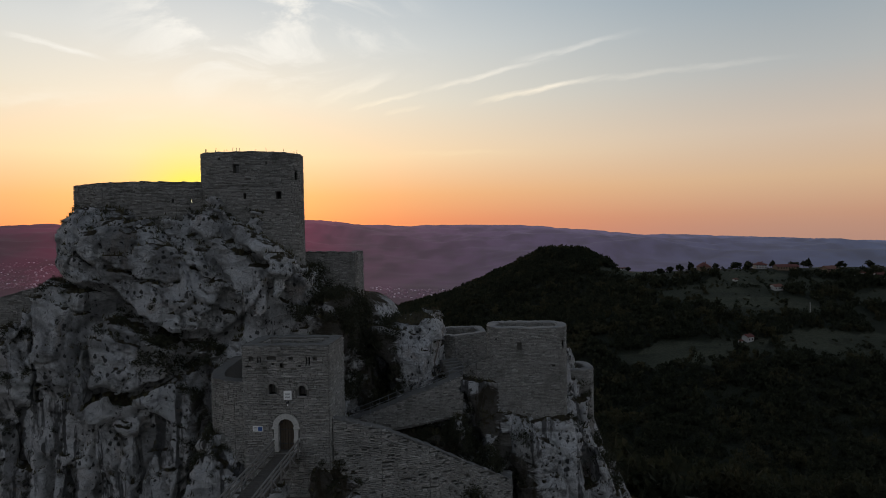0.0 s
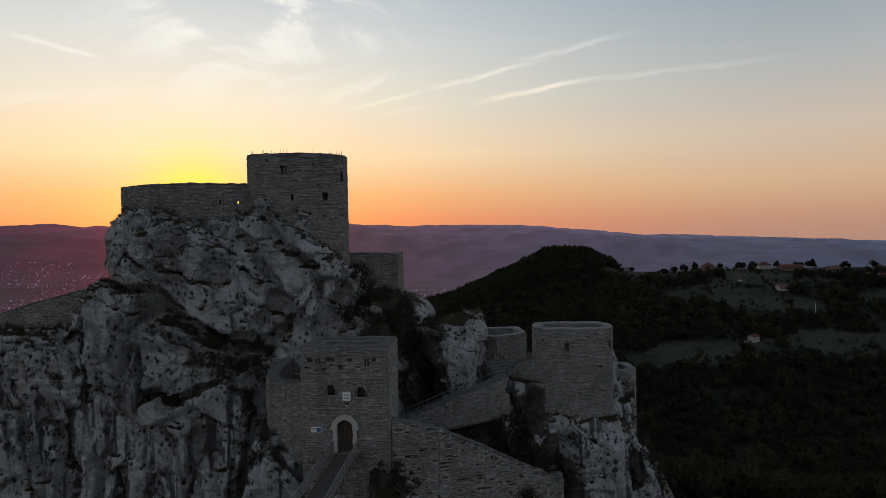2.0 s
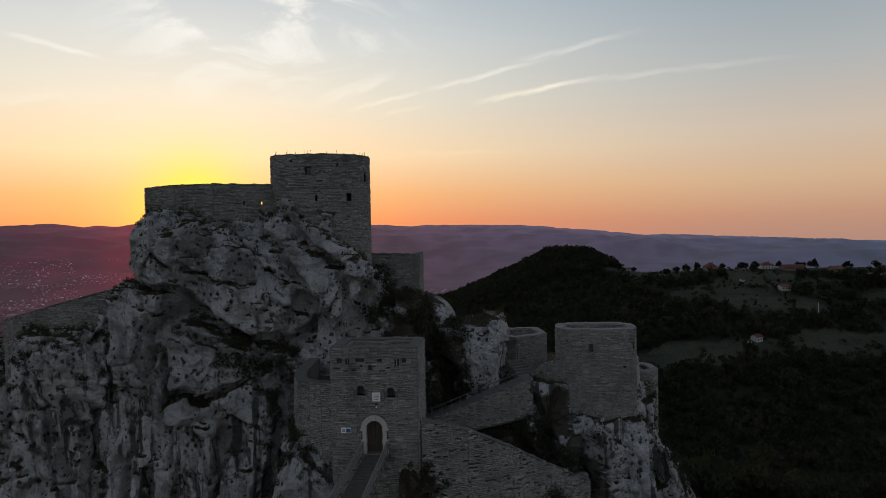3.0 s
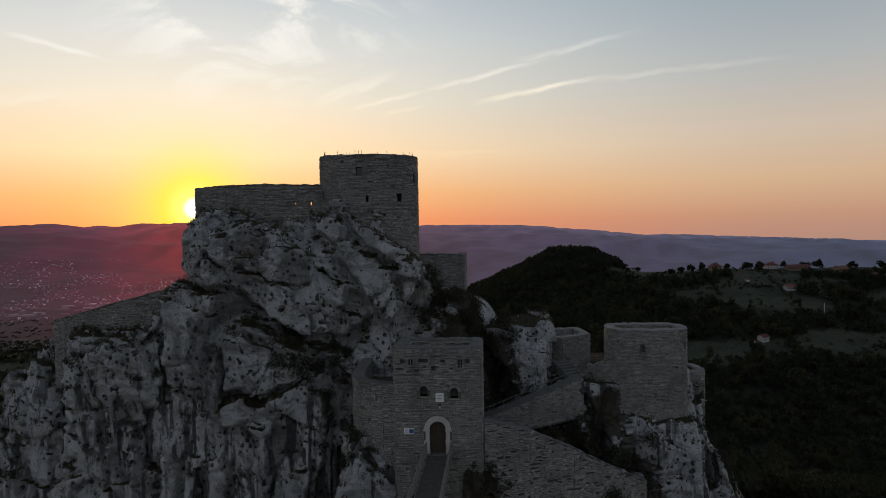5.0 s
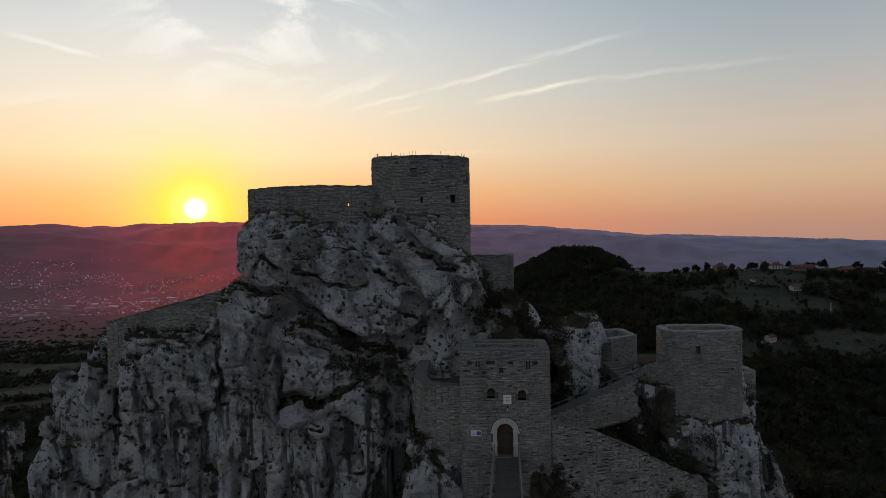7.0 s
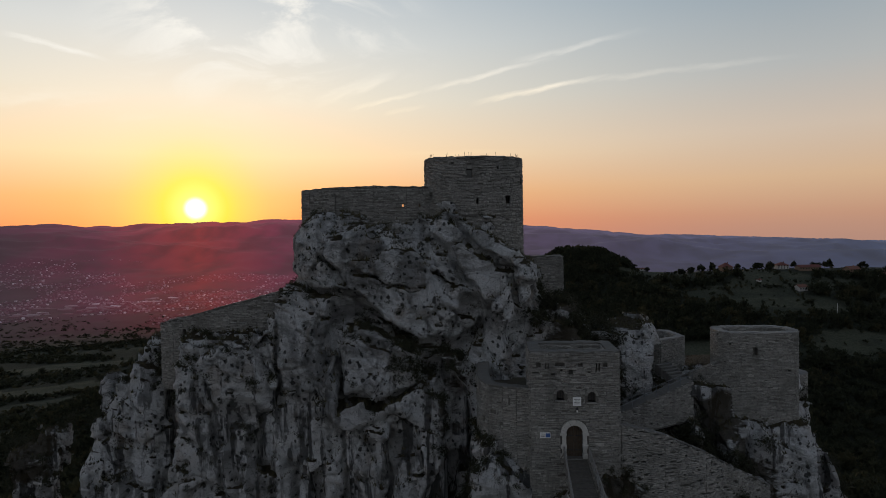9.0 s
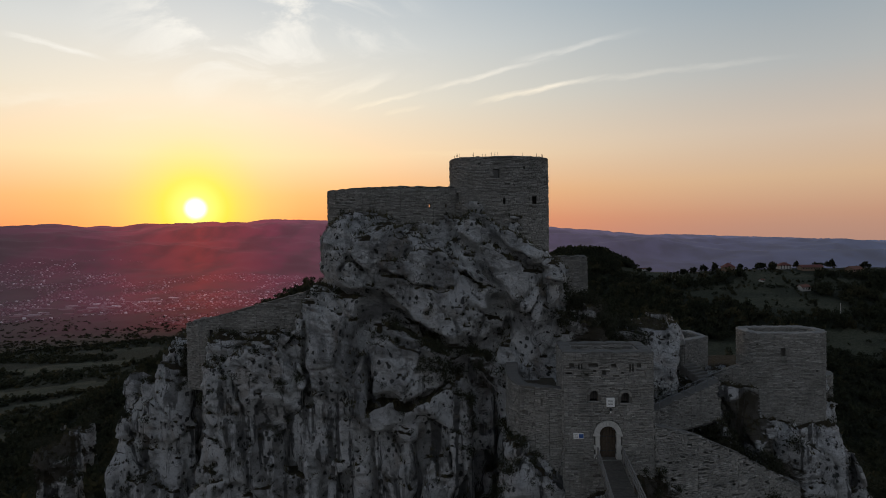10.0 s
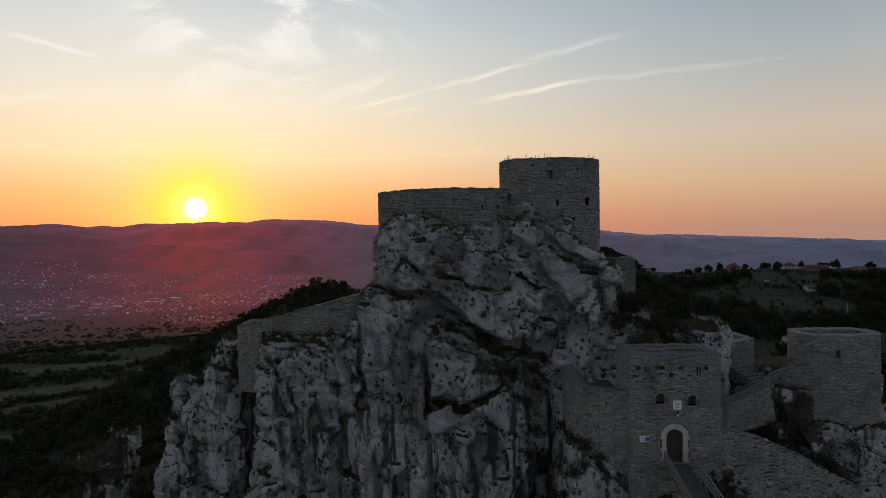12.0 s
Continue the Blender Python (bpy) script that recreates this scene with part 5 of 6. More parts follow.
for s in (-1.06, 1.06):
    for up_ in (0.35, 0.68, 1.02):
        bm = bmesh.new()
        beam(bm, on_bridge(0, s, up_), on_bridge(RUN, s, up_), 0.08, 0.10)
        part("rail", bm, RAILWOOD, bridge)
    for i in range(8):
        d = 0.15 + i * 1.75
        bm = bmesh.new()
        beam(bm, on_bridge(d, s, -0.3), on_bridge(d, s, 1.1), 0.11, 0.11)
        part("post", bm, RAILWOOD, bridge)
        bm = bmesh.new()
        beam(bm, on_bridge(d, s * 1.6, -0.25), on_bridge(d, s, 0.65), 0.07, 0.07)
        part("strut", bm, RAILWOOD, bridge)
        bm = bmesh.new()
        beam(bm, on_bridge(d, s * 1.65, -0.2), on_bridge(d, -s * 0.2, -0.2), 0.09, 0.1)
        part("crossbeam", bm, WOOD, bridge)

bm = bmesh.new()
beam(bm, (-15.95, 45.0, -17.1), (-15.25, 45.35, -15.4), 0.07, 0.07)
tagged(part("leaning_pole", bm, RAILWOOD), "pale wooden pole leaning against the gate wall", "pole")

# ---------------------------------------------------------------- the distance


def skyline(u):
    """Height of the farthest ridge over its distance, by bearing."""
    return np.interp(u, [-0.9, -0.73, -0.64, -0.55, -0.41, -0.28, -0.2, -0.13, 0, 0.135, 0.255, 0.37, 0.52, 0.726, 0.95],
                     [0.022, 0.0227, 0.0247, 0.0221, 0.0224, 0.0255, 0.0225, 0.0131, 0.0105, 0.0010, -0.0110, -0.0195, -0.0275, -0.0385, -0.046])


def far_height(x, y):
    r = np.hypot(x, y)
    u = x / np.maximum(y, 1)
    rise = np.clip((r - 2300) / 1900, 0, 1)
    rise = rise * rise * (3 - 2 * rise)
    q = np.stack([x.ravel() * 0.0016, y.ravel() * 0.0022, np.zeros(x.size)], 1)
    hills = (0.75 - np.abs(fractal(q, 4, 81)) * 1.9).reshape(x.shape)
    top = skyline(u) * y - 22 + 30 * (1 - np.abs(fractal(q * 2.2 + 9, 3, 88)).reshape(x.shape) * 2)
    crest = 46 * np.exp(-((r - 3480 - 260 * value_noise(np.stack([u.ravel() * 5, 0 * u.ravel(), 0 * u.ravel()], 1), 91).reshape(u.shape)) / 130) ** 2) * np.clip(u + 0.75, 0.3, 1) * np.clip(0.9 - 1.4 * u, 0.3, 1)
    along = value_noise(np.stack([u.ravel() * 6, 0 * u.ravel(), 0 * u.ravel() + 4.0], 1), 93).reshape(u.shape)
    crest = crest + (78 + 26 * along - 30 * u) * np.exp(-((r - 2850 - 200 * along) / 170) ** 2) * np.clip((u - 0.05) * 5, 0, 1)
    rolling = crest + hills * 40 * np.clip((r - 2000) / 700, 0, 1) * np.clip((4000 - r) / 500, 0.0, 1)
    return land(x, y) + 3 + rise * (top + 207) * 0.97 + rolling * (0.5 + rise * 0.5)


def sector(name, radii, lo, hi, count, height, mat):
    a = np.radians(np.linspace(lo, hi, count))
    r, t = np.meshgrid(radii, a, indexing="ij")
    x, y = r * np.sin(t), r * np.cos(t)
    v = np.stack([x, y, height(x, y)], -1).reshape(-1, 3)
    i, j = np.meshgrid(np.arange(len(radii) - 1), np.arange(count - 1), indexing="ij")
    f = np.stack([i * count + j, (i + 1) * count + j, (i + 1) * count + j + 1, i * count + j + 1], -1).reshape(-1, 4)
    ob = new(name, mesh_from_arrays(name, v, f[:, ::-1]))
    ob.data.materials.append(mat)
    return smooth(ob)


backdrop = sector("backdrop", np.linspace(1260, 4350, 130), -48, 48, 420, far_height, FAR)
tagged(backdrop, "purple hills and valley floor with sunset haze painted on as glow", "hills", kind="structure")

# ---------------------------------------------------------------- trees and bushes


def leaf_look(n, bsdf):
    p = place(n)
    stand, twig = n.noise(p, 0.045, 4.0, 0.6), n.noise(p, 0.5, 4.0, 0.6)
    col = n.mix(n.band(twig, 0.35, 0.7), (0.023, 0.027, 0.015), (0.048, 0.051, 0.029))
    col = n.mix(n.math("MULTIPLY", n.band(stand, 0.5, 0.68), 0.7), col, (0.085, 0.072, 0.036))
    n.put(bsdf, "Base Color", col)
    through_ = n.add("ShaderNodeBsdfTranslucent")
    n.put(through_, 0, col)
    both = n.add("ShaderNodeMixShader")
    n.put(both, 0, 0.45)
    n.t.links.new(bsdf.outputs[0], both.inputs[1])
    n.t.links.new(through_.outputs[0], both.inputs[2])
    n.t.links.new(both.outputs[0], n.t.nodes["Material Output"].inputs[0])


LEAF = material("foliage", leaf_look, 0.9)
BUSH = material("dry_bush", plain(0.035, 0.036, 0.02, vary=0.55, scale=1.2, deep=0.02), 0.9)
BARK = material("bark", plain(0.06, 0.05, 0.04))


def crown(seed, leaves, lumps, size, leaf, tall=1.0):
    """Loose leaves gathered in lumps: vertices and triangles of one crown of about unit radius, base at 0."""
    g = np.random.default_rng(seed)
    c = g.normal(0, 0.42, (lumps, 3)) * np.array([1, 1, 0.75 * tall]) + np.array([0, 0, 0.95 * tall])
    r = g.uniform(0.28, 0.52, lumps) * size
    k = g.integers(0, lumps, leaves)
    d = g.normal(0, 1, (leaves, 3))
    d /= np.linalg.norm(d, axis=1)[:, None]
    p = c[k] + d * (r[k] * g.uniform(0.65, 1.1, leaves))[:, None]
    a, b = g.normal(0, 1, (leaves, 3)), g.normal(0, 1, (leaves, 3))
    a /= np.linalg.norm(a, axis=1)[:, None]
    b /= np.linalg.norm(b, axis=1)[:, None]
    s = leaf * g.uniform(0.6, 1.3, leaves)[:, None]
    v = np.stack([p + a * s, p - a * s * 0.5 + b * s, p - a * s * 0.5 - b * s], 1).reshape(-1, 3)
    return v.astype(np.float32), np.arange(leaves * 3, dtype=np.int32).reshape(-1, 3)


def woods(name, spots, kinds, label, mat, seed=5, category="trees"):
    """Many crowns in one mesh; spots: rows of x, y, z, radius, height factor."""
    g = np.random.default_rng(seed)
    vs, fs, base = [], [], 0
    for x, y, z, r, h in spots:
        v, f = kinds[g.integers(0, len(kinds))]
        t = g.uniform(0, 6.283)
        c, s = math.cos(t), math.sin(t)
        q = np.stack([(v[:, 0] * c - v[:, 1] * s) * r + x, (v[:, 0] * s + v[:, 1] * c) * r + y, v[:, 2] * r * h + z], 1)
        vs.append(q)
        fs.append(f + base)
        base += len(v)
    ob = new(name, mesh_from_arrays(name, np.concatenate(vs), np.concatenate(fs)))
    ob.data.materials.append(mat)
    return tagged(ob, label, category, kind="stuff")


rng = np.random.default_rng(9)


def scatter(count, x0, x1, y0, y1, keep_if):
    x, y = rng.uniform(x0, x1, count), rng.uniform(y0, y1, count)
    ok = keep_if(x, y)
    return x[ok], y[ok]


NEARKINDS = [crown(40 + i, 150, 9, 1.0, 0.17) for i in range(6)]
FARKINDS = [crown(60 + i, 60, 6, 1.0, 0.30) for i in range(5)]
LOWKINDS = [crown(80 + i, 34, 5, 1.0, 0.4) for i in range(5)]
seen = lambda x, y: (x > -0.82 * y - 40) & (x < 0.80 * y + 10)
wood = lambda x, y: value_noise(np.stack([x * 0.018, y * 0.018, 0 * x], 1), 6) > -0.55
x, y = scatter(13500, -40, 620, 130, 700, lambda x, y: seen(x, y) & ~clear(x, y) & ((y < 600 - 0.05 * x) | (x < 205)) & (wood(x, y) | (x < 205)))
spots = np.stack([x, y, land(x, y) - 1.0, rng.uniform(2.2, 4.6, len(x)), rng.uniform(0.9, 1.5, len(x))], 1)
far_ = spots[:, 1] > 330
woods("near_wood", spots[~far_], NEARKINDS, "dark broadleaf wood on the slope", LEAF, 1)
woods("hillside_wood", spots[far_], FARKINDS, "dark broadleaf wood on the hillside", LEAF, 2)
x, y = scatter(5200, -70, 240, 680, 820, lambda x, y: ~clear(x, y) & (np.hypot(x - 150, (y - 765) * 0.8) < 210) & (x < 205 + (y - 740) * 0.2))
woods("knoll_wood", np.stack([x, y, land(x, y) - 1.0, rng.uniform(2.4, 4.4, len(x)), rng.uniform(0.9, 1.4, len(x))], 1), FARKINDS, "dark wood covering the round knoll", LEAF, 3)
x, y = scatter(7500, -420, 40, 95, 660, lambda x, y: seen(x, y) & ~clear(x, y) & (land(x, y) > -128))
woods("spur_wood", np.stack([x, y, land(x, y) - 1.0, rng.uniform(2.2, 4.2, len(x)), rng.uniform(0.9, 1.4, len(x))], 1), FARKINDS, "dark wood on the spur behind the castle", LEAF, 4)
x, y = scatter(14000, -1150, 60, 420, 1600, lambda x, y: seen(x, y) & ~clear(x, y) & (value_noise(np.stack([x * 0.010 + y * 0.004, y * 0.016, 0 * x], 1), 8) > -0.3) & (land(x, y) <= -110) & (rng.random(x.shape) < np.clip((1650 - y) / 800, 0, 1)))
woods("valley_wood", np.stack([x, y, land(x, y) - 1.0, rng.uniform(2.6, 5.6, len(x)), rng.uniform(0.6, 1.0, len(x))], 1), LOWKINDS, "hedges and woods on the valley floor", LEAF, 5)


# hedges between the fields: from, to
HEDGES = [(190, 560, 300, 540), (205, 600, 320, 585), (230, 530, 250, 620), (280, 500, 300, 600), (300, 560, 420, 545), (210, 640, 300, 612), (250, 480, 360, 470), (330, 520, 350, 610), (180, 660, 250, 640), (240, 400, 340, 440)]
hedge = []
for x0, y0, x1, y1 in HEDGES:
    for f in np.arange(0, 1, 2.6 / math.hypot(x1 - x0, y1 - y0)):
        if rng.random() < 0.78:
            x, y = x0 + (x1 - x0) * f + rng.normal(0, 1.2), y0 + (y1 - y0) * f + rng.normal(0, 1.2)
            hedge.append((x, y, float(land(np.array([x]), np.array([y]))[0]) - 0.6, rng.uniform(0.9, 2.4), rng.uniform(0.8, 1.3)))
x, y = scatter(260, 185, 430, 420, 640, lambda x, y: clear(x, y))
hedge += list(zip(x, y, land(x, y) - 0.5, rng.uniform(0.7, 2.2, len(x)), rng.uniform(0.8, 1.3, len(x))))
woods("hedgerows", hedge, FARKINDS, "dark hedges and lone shrubs between the village fields", LEAF, 6, "hedge")


def tree(x, y, tall, wide, seed, label, pointed=False):
    """A single tree with trunk, limbs and crown."""
    z = float(land(np.array([x]), np.array([y]))[0])
    tall, wide = tall * 0.78, wide * 0.8
    top = new("tree")
    top.location = (x, y, z)
    tagged(top, label, "tree", "trees by the village")
    g = random.Random(seed)
    bm = bmesh.new()
    bmesh.ops.create_cone(bm, cap_ends=True, segments=7, radius1=tall * 0.035, radius2=tall * 0.015, depth=tall * 0.6, matrix=Matrix.Translation((0, 0, tall * 0.28)))
    for i in range(5):
        a = g.uniform(0, 6.28)
        beam(bm, (0, 0, tall * g.uniform(0.3, 0.5)), (math.cos(a) * wide * 0.6, math.sin(a) * wide * 0.6, tall * g.uniform(0.6, 0.75)), tall * 0.012, tall * 0.012)
    part("trunk", bm, BARK, top)
    v, f = crown(seed, 620, 16, 1.05, 0.24)
    v = v.copy()
    if pointed:
        v[:, :2] *= np.clip(1.5 - v[:, 2:3] * 0.62, 0.15, 1.3)
    hi = v[:, 2].max()
    v = v * np.array([wide * 1.15, wide * 1.15, (tall * 0.98) / hi]) + np.array([0, 0, tall * 0.02])
    c = new("crown", mesh_from_arrays("crown", v, f))
    c.data.materials.append(LEAF)
    c.parent = top
    return top


rnd = random.Random(77)
RIDGE_TREES = [(375, 626, 13, 3.0, True), (371, 628, 10, 2.6, True), (336, 622, 11, 3.0, True), (232, 622, 9, 3.4, False), (240, 618, 10, 3.6, False), (248, 612, 11, 3.8, False), (224, 632, 8, 3.2, False), (270, 604, 9, 3.8, False), (290, 606, 10, 4.2, False), (300, 602, 9, 4.0, False)]
EAST_TREES = [(305, 610, 11, 4.0, False), (352, 612, 9, 3.8, False), (395, 606, 9, 4.2, False), (420, 600, 10, 4.5, False), (196, 700, 8, 3.4, False), (190, 704, 9, 3.2, False), (210, 694, 7, 3.0, False), (440, 590, 10, 5, False), (460, 580, 9, 5, False), (216, 600, 7, 2.8, False), (262, 590, 6, 2.6, False)]
for x, y, tall, wide, pointed in RIDGE_TREES + EAST_TREES:
    tree(x, y, tall, wide, int(x * 7 + y), "dark conifer standing among the village houses" if pointed else "dark round broadleaf tree on the village ridge", pointed)

# ---------------------------------------------------------------- village houses
PLASTER = material("house_plaster", plain(0.46, 0.44, 0.42, vary=0.15, scale=1.5))
OCHRE = material("ochre_plaster", plain(0.20, 0.14, 0.10, vary=0.15, scale=1.5))
ROOFTILE = material("red_roof_tiles", plain(0.13, 0.05, 0.042, vary=0.3, scale=2.0))
ROOFDARK = material("brown_roof_tiles", plain(0.16, 0.075, 0.055, vary=0.3, scale=2.0))
GLASS = material("dark_window_glass", plain(0.02, 0.022, 0.025), 0.12)


def village_house(x, y, w, d, h, turn, wall, roof, label, pitch=0.55, hip=False):
    w, d, h = w * 0.84, d * 0.84, h * 0.84
    z = float(land(np.array([x]), np.array([y]))[0]) - 0.3
    top = new("house")
    top.matrix_world = pose(x, y, z, 0, 0, turn)
    tagged(top, label, "house", "village houses")
    bm = bmesh.new()
    box(bm, -w / 2, -d / 2, -3, w / 2, d / 2, h)
    if not hip:
        for s in (-1, 1):
            k = [bm.verts.new(v) for v in ((s * w / 2, -d / 2, h), (s * w / 2, d / 2, h), (s * w / 2, 0, h + d / 2 * pitch))]
            bm.faces.new(k)
    part("wall", bm, wall, top)
    bm = bmesh.new()
    e, q = 0.5, h + d / 2 * pitch
    ridge_ = w / 2 - (d / 2 if hip else -e)
    lo = h - e * pitch
    pts = [(-w / 2 - e, -d / 2 - e, lo), (w / 2 + e, -d / 2 - e, lo), (w / 2 + e, d / 2 + e, lo), (-w / 2 - e, d / 2 + e, lo), (-max(ridge_, 0.3), 0, q), (max(ridge_, 0.3), 0, q)]
    a = [bm.verts.new(v) for v in pts]
    b = [bm.verts.new((v[0], v[1], v[2] + 0.22)) for v in pts]
    for lay in (a, b):
        bm.faces.new((lay[0], lay[1], lay[5], lay[4]))
        bm.faces.new((lay[2], lay[3], lay[4], lay[5]))
        if hip:
            bm.faces.new((lay[1], lay[2], lay[5]))
            bm.faces.new((lay[3], lay[0], lay[4]))
    ring = [(0, 1), (1, 2), (2, 3), (3, 0)] if hip else [(0, 1), (1, 5), (5, 2), (2, 3), (3, 4), (4, 0)]
    for i, j in ring:
        bm.faces.new((a[i], a[j], b[j], b[i]))
    bmesh.ops.recalc_face_normals(bm, faces=bm.faces)
    r = part("roof", bm, roof, top)
    bm = bmesh.new()
    box(bm, w * 0.18, -0.3, q - 0.6, w * 0.18 + 0.6, 0.3, q + 0.9, 0.05)
    part("chimney", bm, ROOFDARK, r)
    for i in range(max(2, int(w / 2.6))):
        for zz in ([1.0, 3.0] if h > 4.2 else [1.0]):
            u = -w / 2 + (i + 0.5) * w / max(2, int(w / 2.6))
            bm = bmesh.new()
            box(bm, u - 0.5, -d / 2 - 0.03, zz, u + 0.5, -d / 2 + 0.05, zz + 1.2)
            part("window", bm, GLASS, top)
    return top


village_house(220, 441, 7.4, 6.2, 4.2, 24, PLASTER, ROOFTILE, "white plastered house with a pinkish red tiled roof")
village_house(213.0, 438, 3.2, 2.6, 1.8, 24, PLASTER, ROOFDARK, "small white shed beside the house", 0.4)
village_house(256, 600, 12, 11, 4.8, 0, OCHRE, ROOFTILE, "house with a tall red hipped roof", 0.8, True)
village_house(295, 540, 10, 8, 3.6, 10, PLASTER, ROOFDARK, "white house with a brown roof on the slope")
village_house(318, 613, 13, 11, 5.2, -6, PLASTER, ROOFTILE, "pale house with a red hipped roof", 0.55, True)
village_house(337, 600, 26, 9, 3.6, 4, OCHRE, ROOFTILE, "long ochre house with a red roof", 0.5)
village_house(372, 588, 14, 11, 5.4, 12, OCHRE, ROOFDARK, "large house with a dark brown gable roof")
village_house(392, 574, 9, 8, 4.2, -14, PLASTER, ROOFDARK, "pale village house with a brown roof")
village_house(402, 560, 14, 10, 5.4, 6, PLASTER, ROOFTILE, "white house with a red roof on the ridge")
village_house(436, 575, 15, 10, 5.0, -8, OCHRE, ROOFTILE, "ochre house with a red roof on the ridge")
village_house(318, 520, 4.5, 3.5, 2.4, 0, PLASTER, ROOFDARK, "small white hut in the meadow", 0.4)
village_house(269, 562, 4.5, 3.5, 2.2, 20, PLASTER, ROOFDARK, "small pale hut beside the hedge", 0.4)
village_house(-12, 705, 7, 6, 4.4, 0, PLASTER, ROOFDARK, "small white house at the foot of the knoll", 0.4)
village_house(205, 700, 12, 5, 3.0, 0, PLASTER, ROOFDARK, "low pale building on the ridge", 0.3)
pole = tagged(part("wooden_pole", (lambda bm: (beam(bm, (0, 0, -1), (0, 0, 9), 0.35, 0.35), bm)[1])(bmesh.new()), PLASTER), "pale bare pole in the meadow", "pole")
pole.location = (290, 482, float(land(np.array([290.0]), np.array([482.0]))[0]))

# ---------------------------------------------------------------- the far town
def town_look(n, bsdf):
    # far_look also gives the houses its painted haze glow
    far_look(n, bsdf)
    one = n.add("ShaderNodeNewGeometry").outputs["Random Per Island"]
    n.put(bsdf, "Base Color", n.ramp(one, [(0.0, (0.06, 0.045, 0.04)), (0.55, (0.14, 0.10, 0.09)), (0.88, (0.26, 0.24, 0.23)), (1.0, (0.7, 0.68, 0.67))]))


TOWN = material("town_walls_haze_glow", town_look, 0.7)


def town(name, count, rows, label, seed):
    g = np.random.default_rng(seed)
    vs, fs = [], []
    shape = np.array([(-1, -1, 0), (1, -1, 0), (1, 1, 0), (-1, 1, 0), (-1, -1, 1), (1, -1, 1), (1, 1, 1), (-1, 1, 1), (-1, 0, 1.5), (1, 0, 1.5)], float)
    quads = [(0, 1, 5, 4), (1, 2, 6, 5), (2, 3, 7, 6), (3, 0, 4, 7), (4, 5, 9, 8), (6, 7, 8, 9), (5, 6, 9, 9), (7, 4, 8, 8)]
    for u0, u1, r0, r1, share, big in rows:
        k = int(count * share)
        u, r = g.uniform(u0, u1, k), g.uniform(r0, r1, k)
        ok = (value_noise(np.stack([u * 14, r * 0.004, 0 * u + 3.0], 1), 7) > -0.1) | big
        u, r = u[ok], r[ok]
        yy = r / np.sqrt(1 + u * u)
        xx = u * yy
        zz = far_height(xx, yy)
        for x_, y_, z_ in zip(xx.tolist(), yy.tolist(), zz.tolist()):
            w, d, h = (g.uniform(7, 20), g.uniform(5, 9), g.uniform(2, 4)) if big else (g.uniform(1.6, 3.6), g.uniform(1.5, 2.6), g.uniform(1.5, 3.6))
            t = g.uniform(-0.7, 0.7)
            c, s = math.cos(t), math.sin(t)
            q = shape * np.array([w, d, h])
            base = len(vs)
            vs += [(x_ + a * c - b * s, y_ + a * s + b * c, z_ + e - 0.5) for a, b, e in q]
            fs += [tuple(dict.fromkeys(base + i for i in f)) for f in quads]
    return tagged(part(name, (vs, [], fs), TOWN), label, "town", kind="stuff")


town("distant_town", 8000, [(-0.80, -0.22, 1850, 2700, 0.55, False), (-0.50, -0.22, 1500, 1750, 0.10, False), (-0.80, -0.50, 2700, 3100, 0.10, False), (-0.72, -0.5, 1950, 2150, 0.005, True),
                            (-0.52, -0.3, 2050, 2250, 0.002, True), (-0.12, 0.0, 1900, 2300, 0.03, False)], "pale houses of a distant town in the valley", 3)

# ---------------------------------------------------------------- plants on the crag
count = len(crag.data.vertices)
rock_at = np.empty(count * 3, np.float32)
rock_up = np.empty(count * 3, np.float32)
crag.data.vertices.foreach_get("co", rock_at)
crag.data.vertices.foreach_get("normal", rock_up)
rock_at, rock_up = rock_at.reshape(-1, 3), rock_up.reshape(-1, 3)
BUSHKINDS = []
for i in range(6):
    v, f = crown(100 + i, 520, 13, 0.95, 0.075, 0.8)
    me = mesh_from_arrays("bush", v - np.array([0, 0, 0.45]), f)
    me.materials.append(BUSH)
    BUSHKINDS.append(me)
rng = np.random.default_rng(21)
# where bushes grow: low and high corner of a region, how many, size
GULLY = [
    ((-13.5, 55, -9.0), (-8.0, 66, -2.5), 26, 0.75, 1.5),
    ((-10.0, 56, -16.0), (-4.5, 66, -7.0), 40, 0.7, 1.5),
    ((-8.0, 55, -17.5), (-3.0, 60, -14.0), 14, 0.5, 1.0),
]
SUMMIT_LEDGES = [
    ((-36.5, 50, -4.8), (-31.0, 57, -3.0), 14, 0.3, 0.6),
    ((-31.0, 50, -8.8), (-25.0, 57, -4.8), 24, 0.3, 0.7),
    ((-26.0, 50, -12.0), (-20.0, 57, -8.6), 30, 0.6, 1.2),
    ((-34.5, 54, 0.0), (-15.5, 59, 3.6), 34, 0.25, 0.6),
    ((-23.0, 46, -24.0), (-18.5, 54, -11.0), 40, 0.5, 1.1),
]
GATE_SIDE = [
    ((-20.0, 43, -19.5), (-14.0, 47, -15.0), 12, 0.3, 0.6),
    ((-10.6, 42, -21.0), (-6.0, 47, -16.0), 24, 0.35, 0.7),
    ((0.0, 48, -27.0), (7.0, 57, -17.5), 60, 0.6, 1.5),
    ((-8.0, 46, -22.0), (3.0, 57, -15.5), 60, 0.5, 1.2),
    ((11.0, 53, -27.0), (20.0, 62, -15.0), 20, 0.4, 1.0),
]
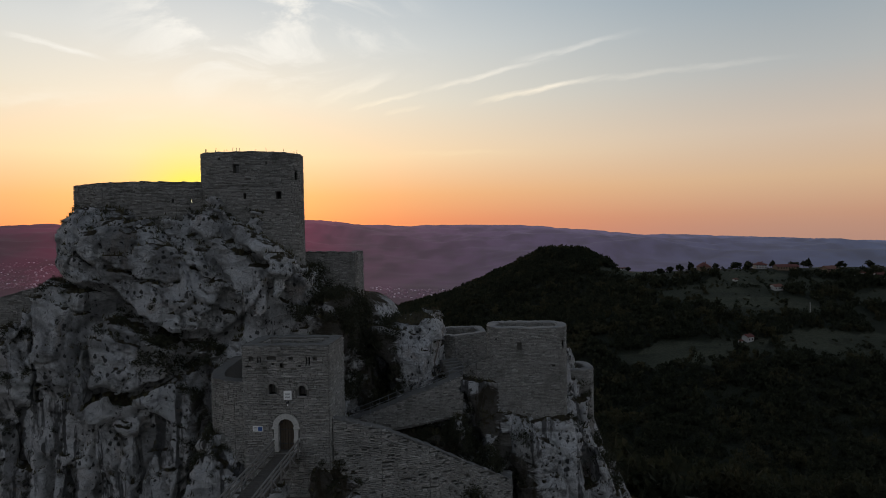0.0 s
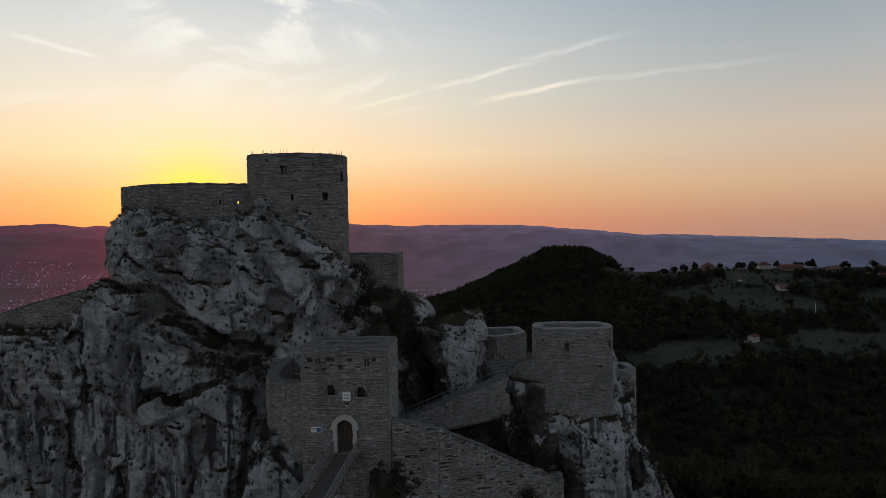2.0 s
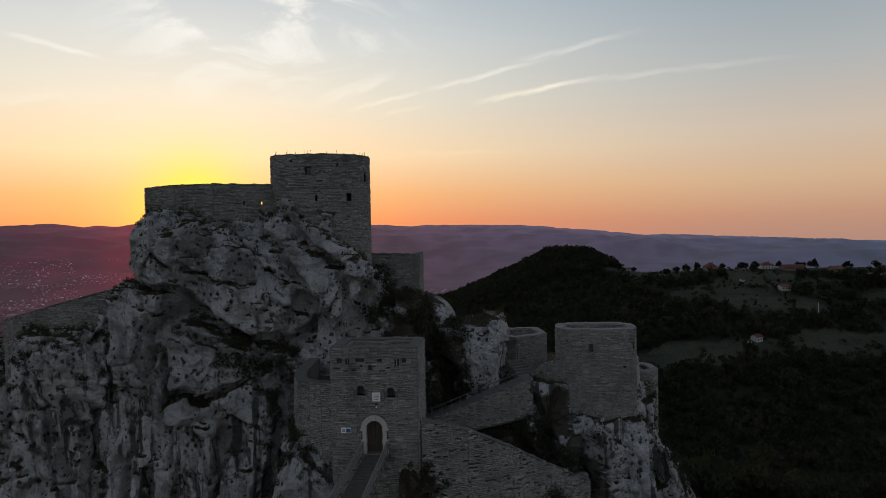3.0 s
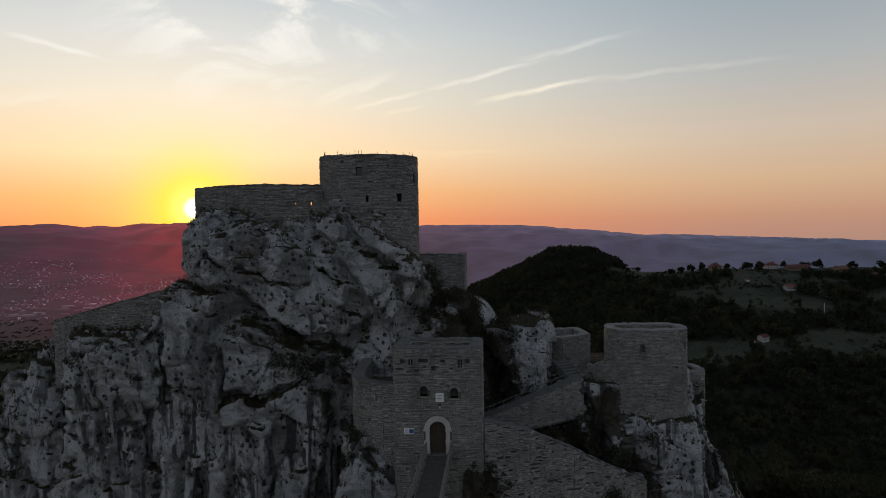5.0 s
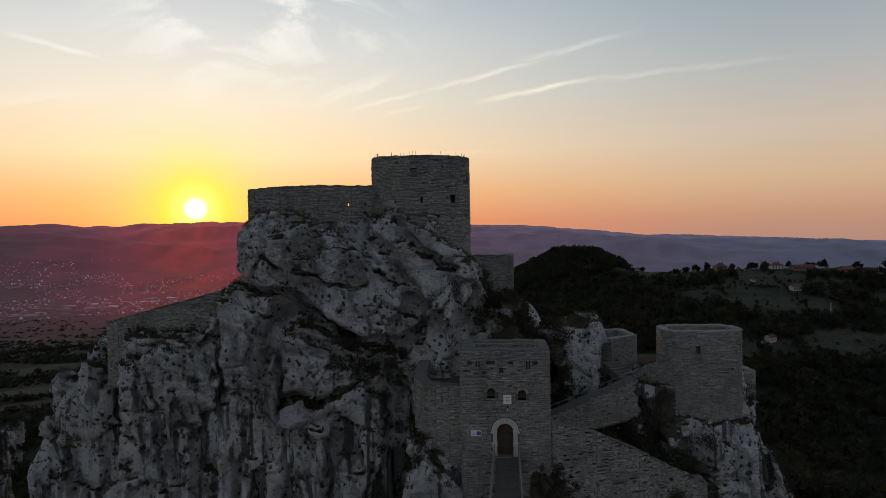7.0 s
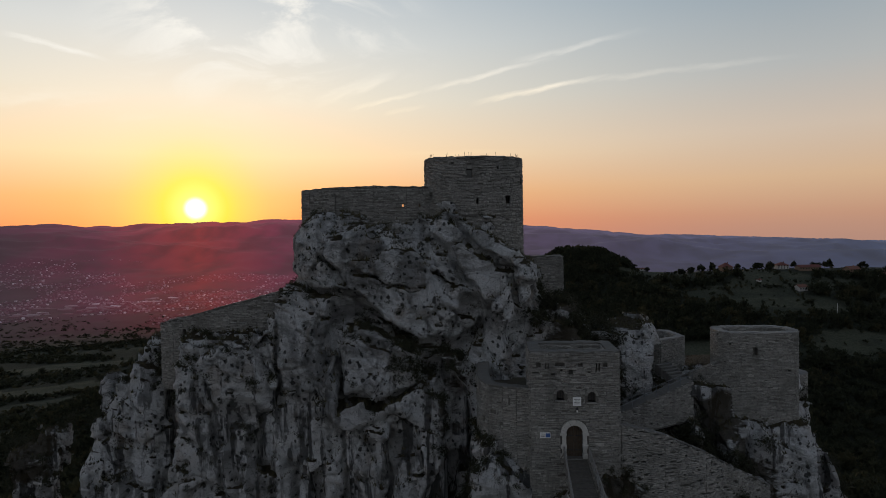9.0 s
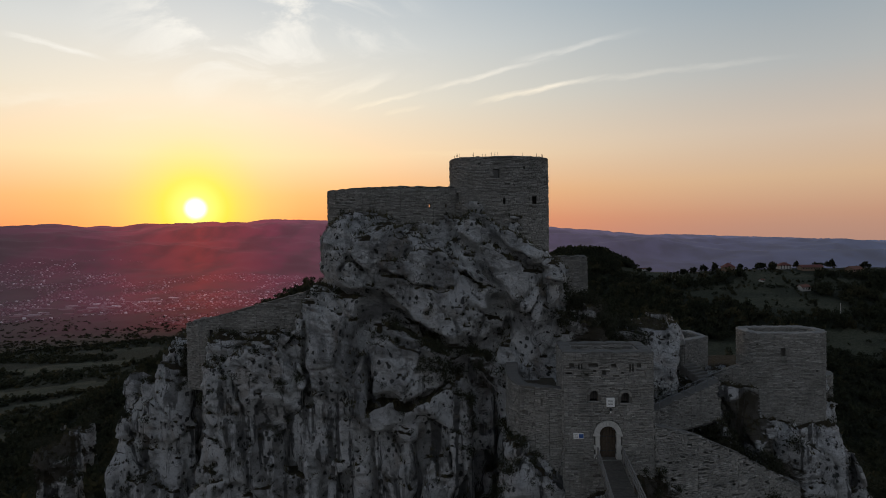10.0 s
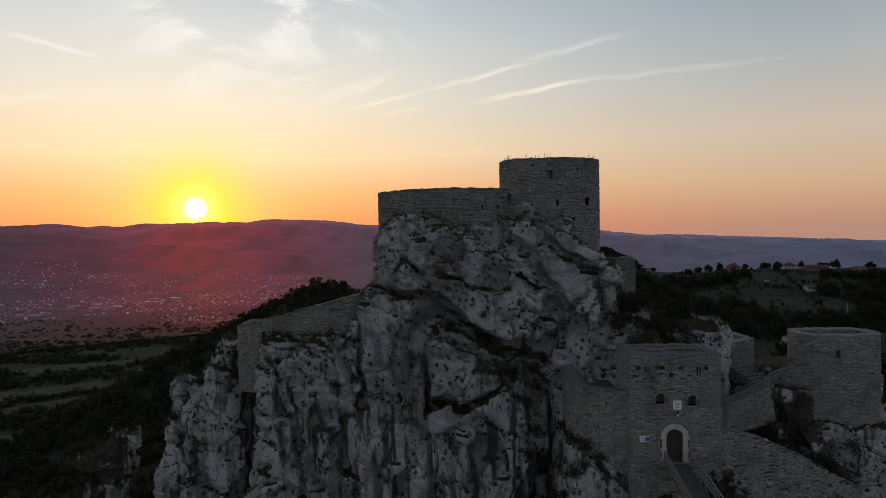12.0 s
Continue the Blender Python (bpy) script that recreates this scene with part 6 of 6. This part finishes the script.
WEST_SIDE = [
    ((-46.0, 50, -13.5), (-36.0, 58, -7.6), 40, 0.35, 0.9),
    ((-50.0, 54, -16.0), (-46.5, 60, -8.5), 16, 0.5, 1.1),
    ((-60.0, 56, -28.0), (-52.0, 66, -12.0), 34, 0.5, 1.2),
    ((-71.0, 60, -28.0), (-58.0, 72, -16.0), 34, 0.6, 1.4),
    ((-47.0, 50, -26.0), (-20.0, 55, -12.0), 46, 0.25, 0.6),
    ((1.5, 55, -14.5), (3.5, 60, -12.0), 5, 0.3, 0.5),
    ((-15.0, 60, -4.0), (-9.0, 66, 0.5), 14, 0.4, 0.8),
    ((14.0, 58, -26.0), (21.0, 68, -16.0), 24, 0.7, 1.5),
]
THICKETS = GULLY + SUMMIT_LEDGES + GATE_SIDE + WEST_SIDE
scrub = []
for lo, hi, many, small_, large in THICKETS:
    ok = np.nonzero(((rock_at > lo) & (rock_at < hi)).all(1) & (rock_up[:, 2] > (-0.3 if (lo, hi, many, small_, large) in GULLY else 0.2)))[0]
    if len(ok) == 0:
        continue
    for i, k in enumerate(rng.choice(ok, min(int(many * (3 if (lo, hi, many, small_, large) in GULLY else 1.5)), len(ok)), replace=False)):
        p, s = rock_at[k], float(rng.uniform(small_, large) * 0.8)
        if i > many * 0.5:
            scrub.append((p[0], p[1], p[2] - 0.45 * s, s, 1.0))
            continue
        ob = new("bush", BUSHKINDS[rng.integers(0, 6)])
        ob.matrix_world = Matrix.Translation(Vector([float(c) for c in p])) @ Matrix.Rotation(float(rng.uniform(0, 6.28)), 4, "Z") @ Matrix.Diagonal((s, s, s * float(rng.uniform(0.7, 1.15)), 1))
        tagged(ob, "dark scrubby bush growing from the rock", "bush", "bushes on the crag")
woods("crag_scrub", scrub, [crown(120 + i, 300, 10, 0.95, 0.085, 0.8) for i in range(5)], "dark low scrub in the clefts of the crag", BUSH, 8, "scrub")

# grass tufts along ledges and wall heads
ok = np.nonzero((rock_up[:, 2] > 0.5) & (rock_at[:, 1] < 66) & (rock_at[:, 2] > -27))[0]
pick = rng.choice(ok, min(9000, len(ok)), replace=False)
base = np.repeat(rock_at[pick], 5, 0) + rng.normal(0, 0.12, (len(pick) * 5, 3)) * np.array([1, 1, 0.2])
tips = base + np.stack([rng.normal(0, 0.12, len(base)), rng.normal(0, 0.12, len(base)), rng.uniform(0.12, 0.42, len(base))], 1)
wide = np.stack([rng.normal(0, 0.03, len(base)), rng.normal(0, 0.03, len(base)), np.zeros(len(base))], 1)
v = np.stack([base - wide, base + wide, tips], 1).reshape(-1, 3)
GRASS = material("dry_grass", plain(0.085, 0.075, 0.04, vary=0.5, scale=0.8, deep=0.01))
tufts = new("ledge_grass", mesh_from_arrays("ledge_grass", v, np.arange(len(v), dtype=np.int32).reshape(-1, 3)))
tufts.data.materials.append(GRASS)
tagged(tufts, "dry grass tufts on the rock ledges", "grass", kind="stuff")
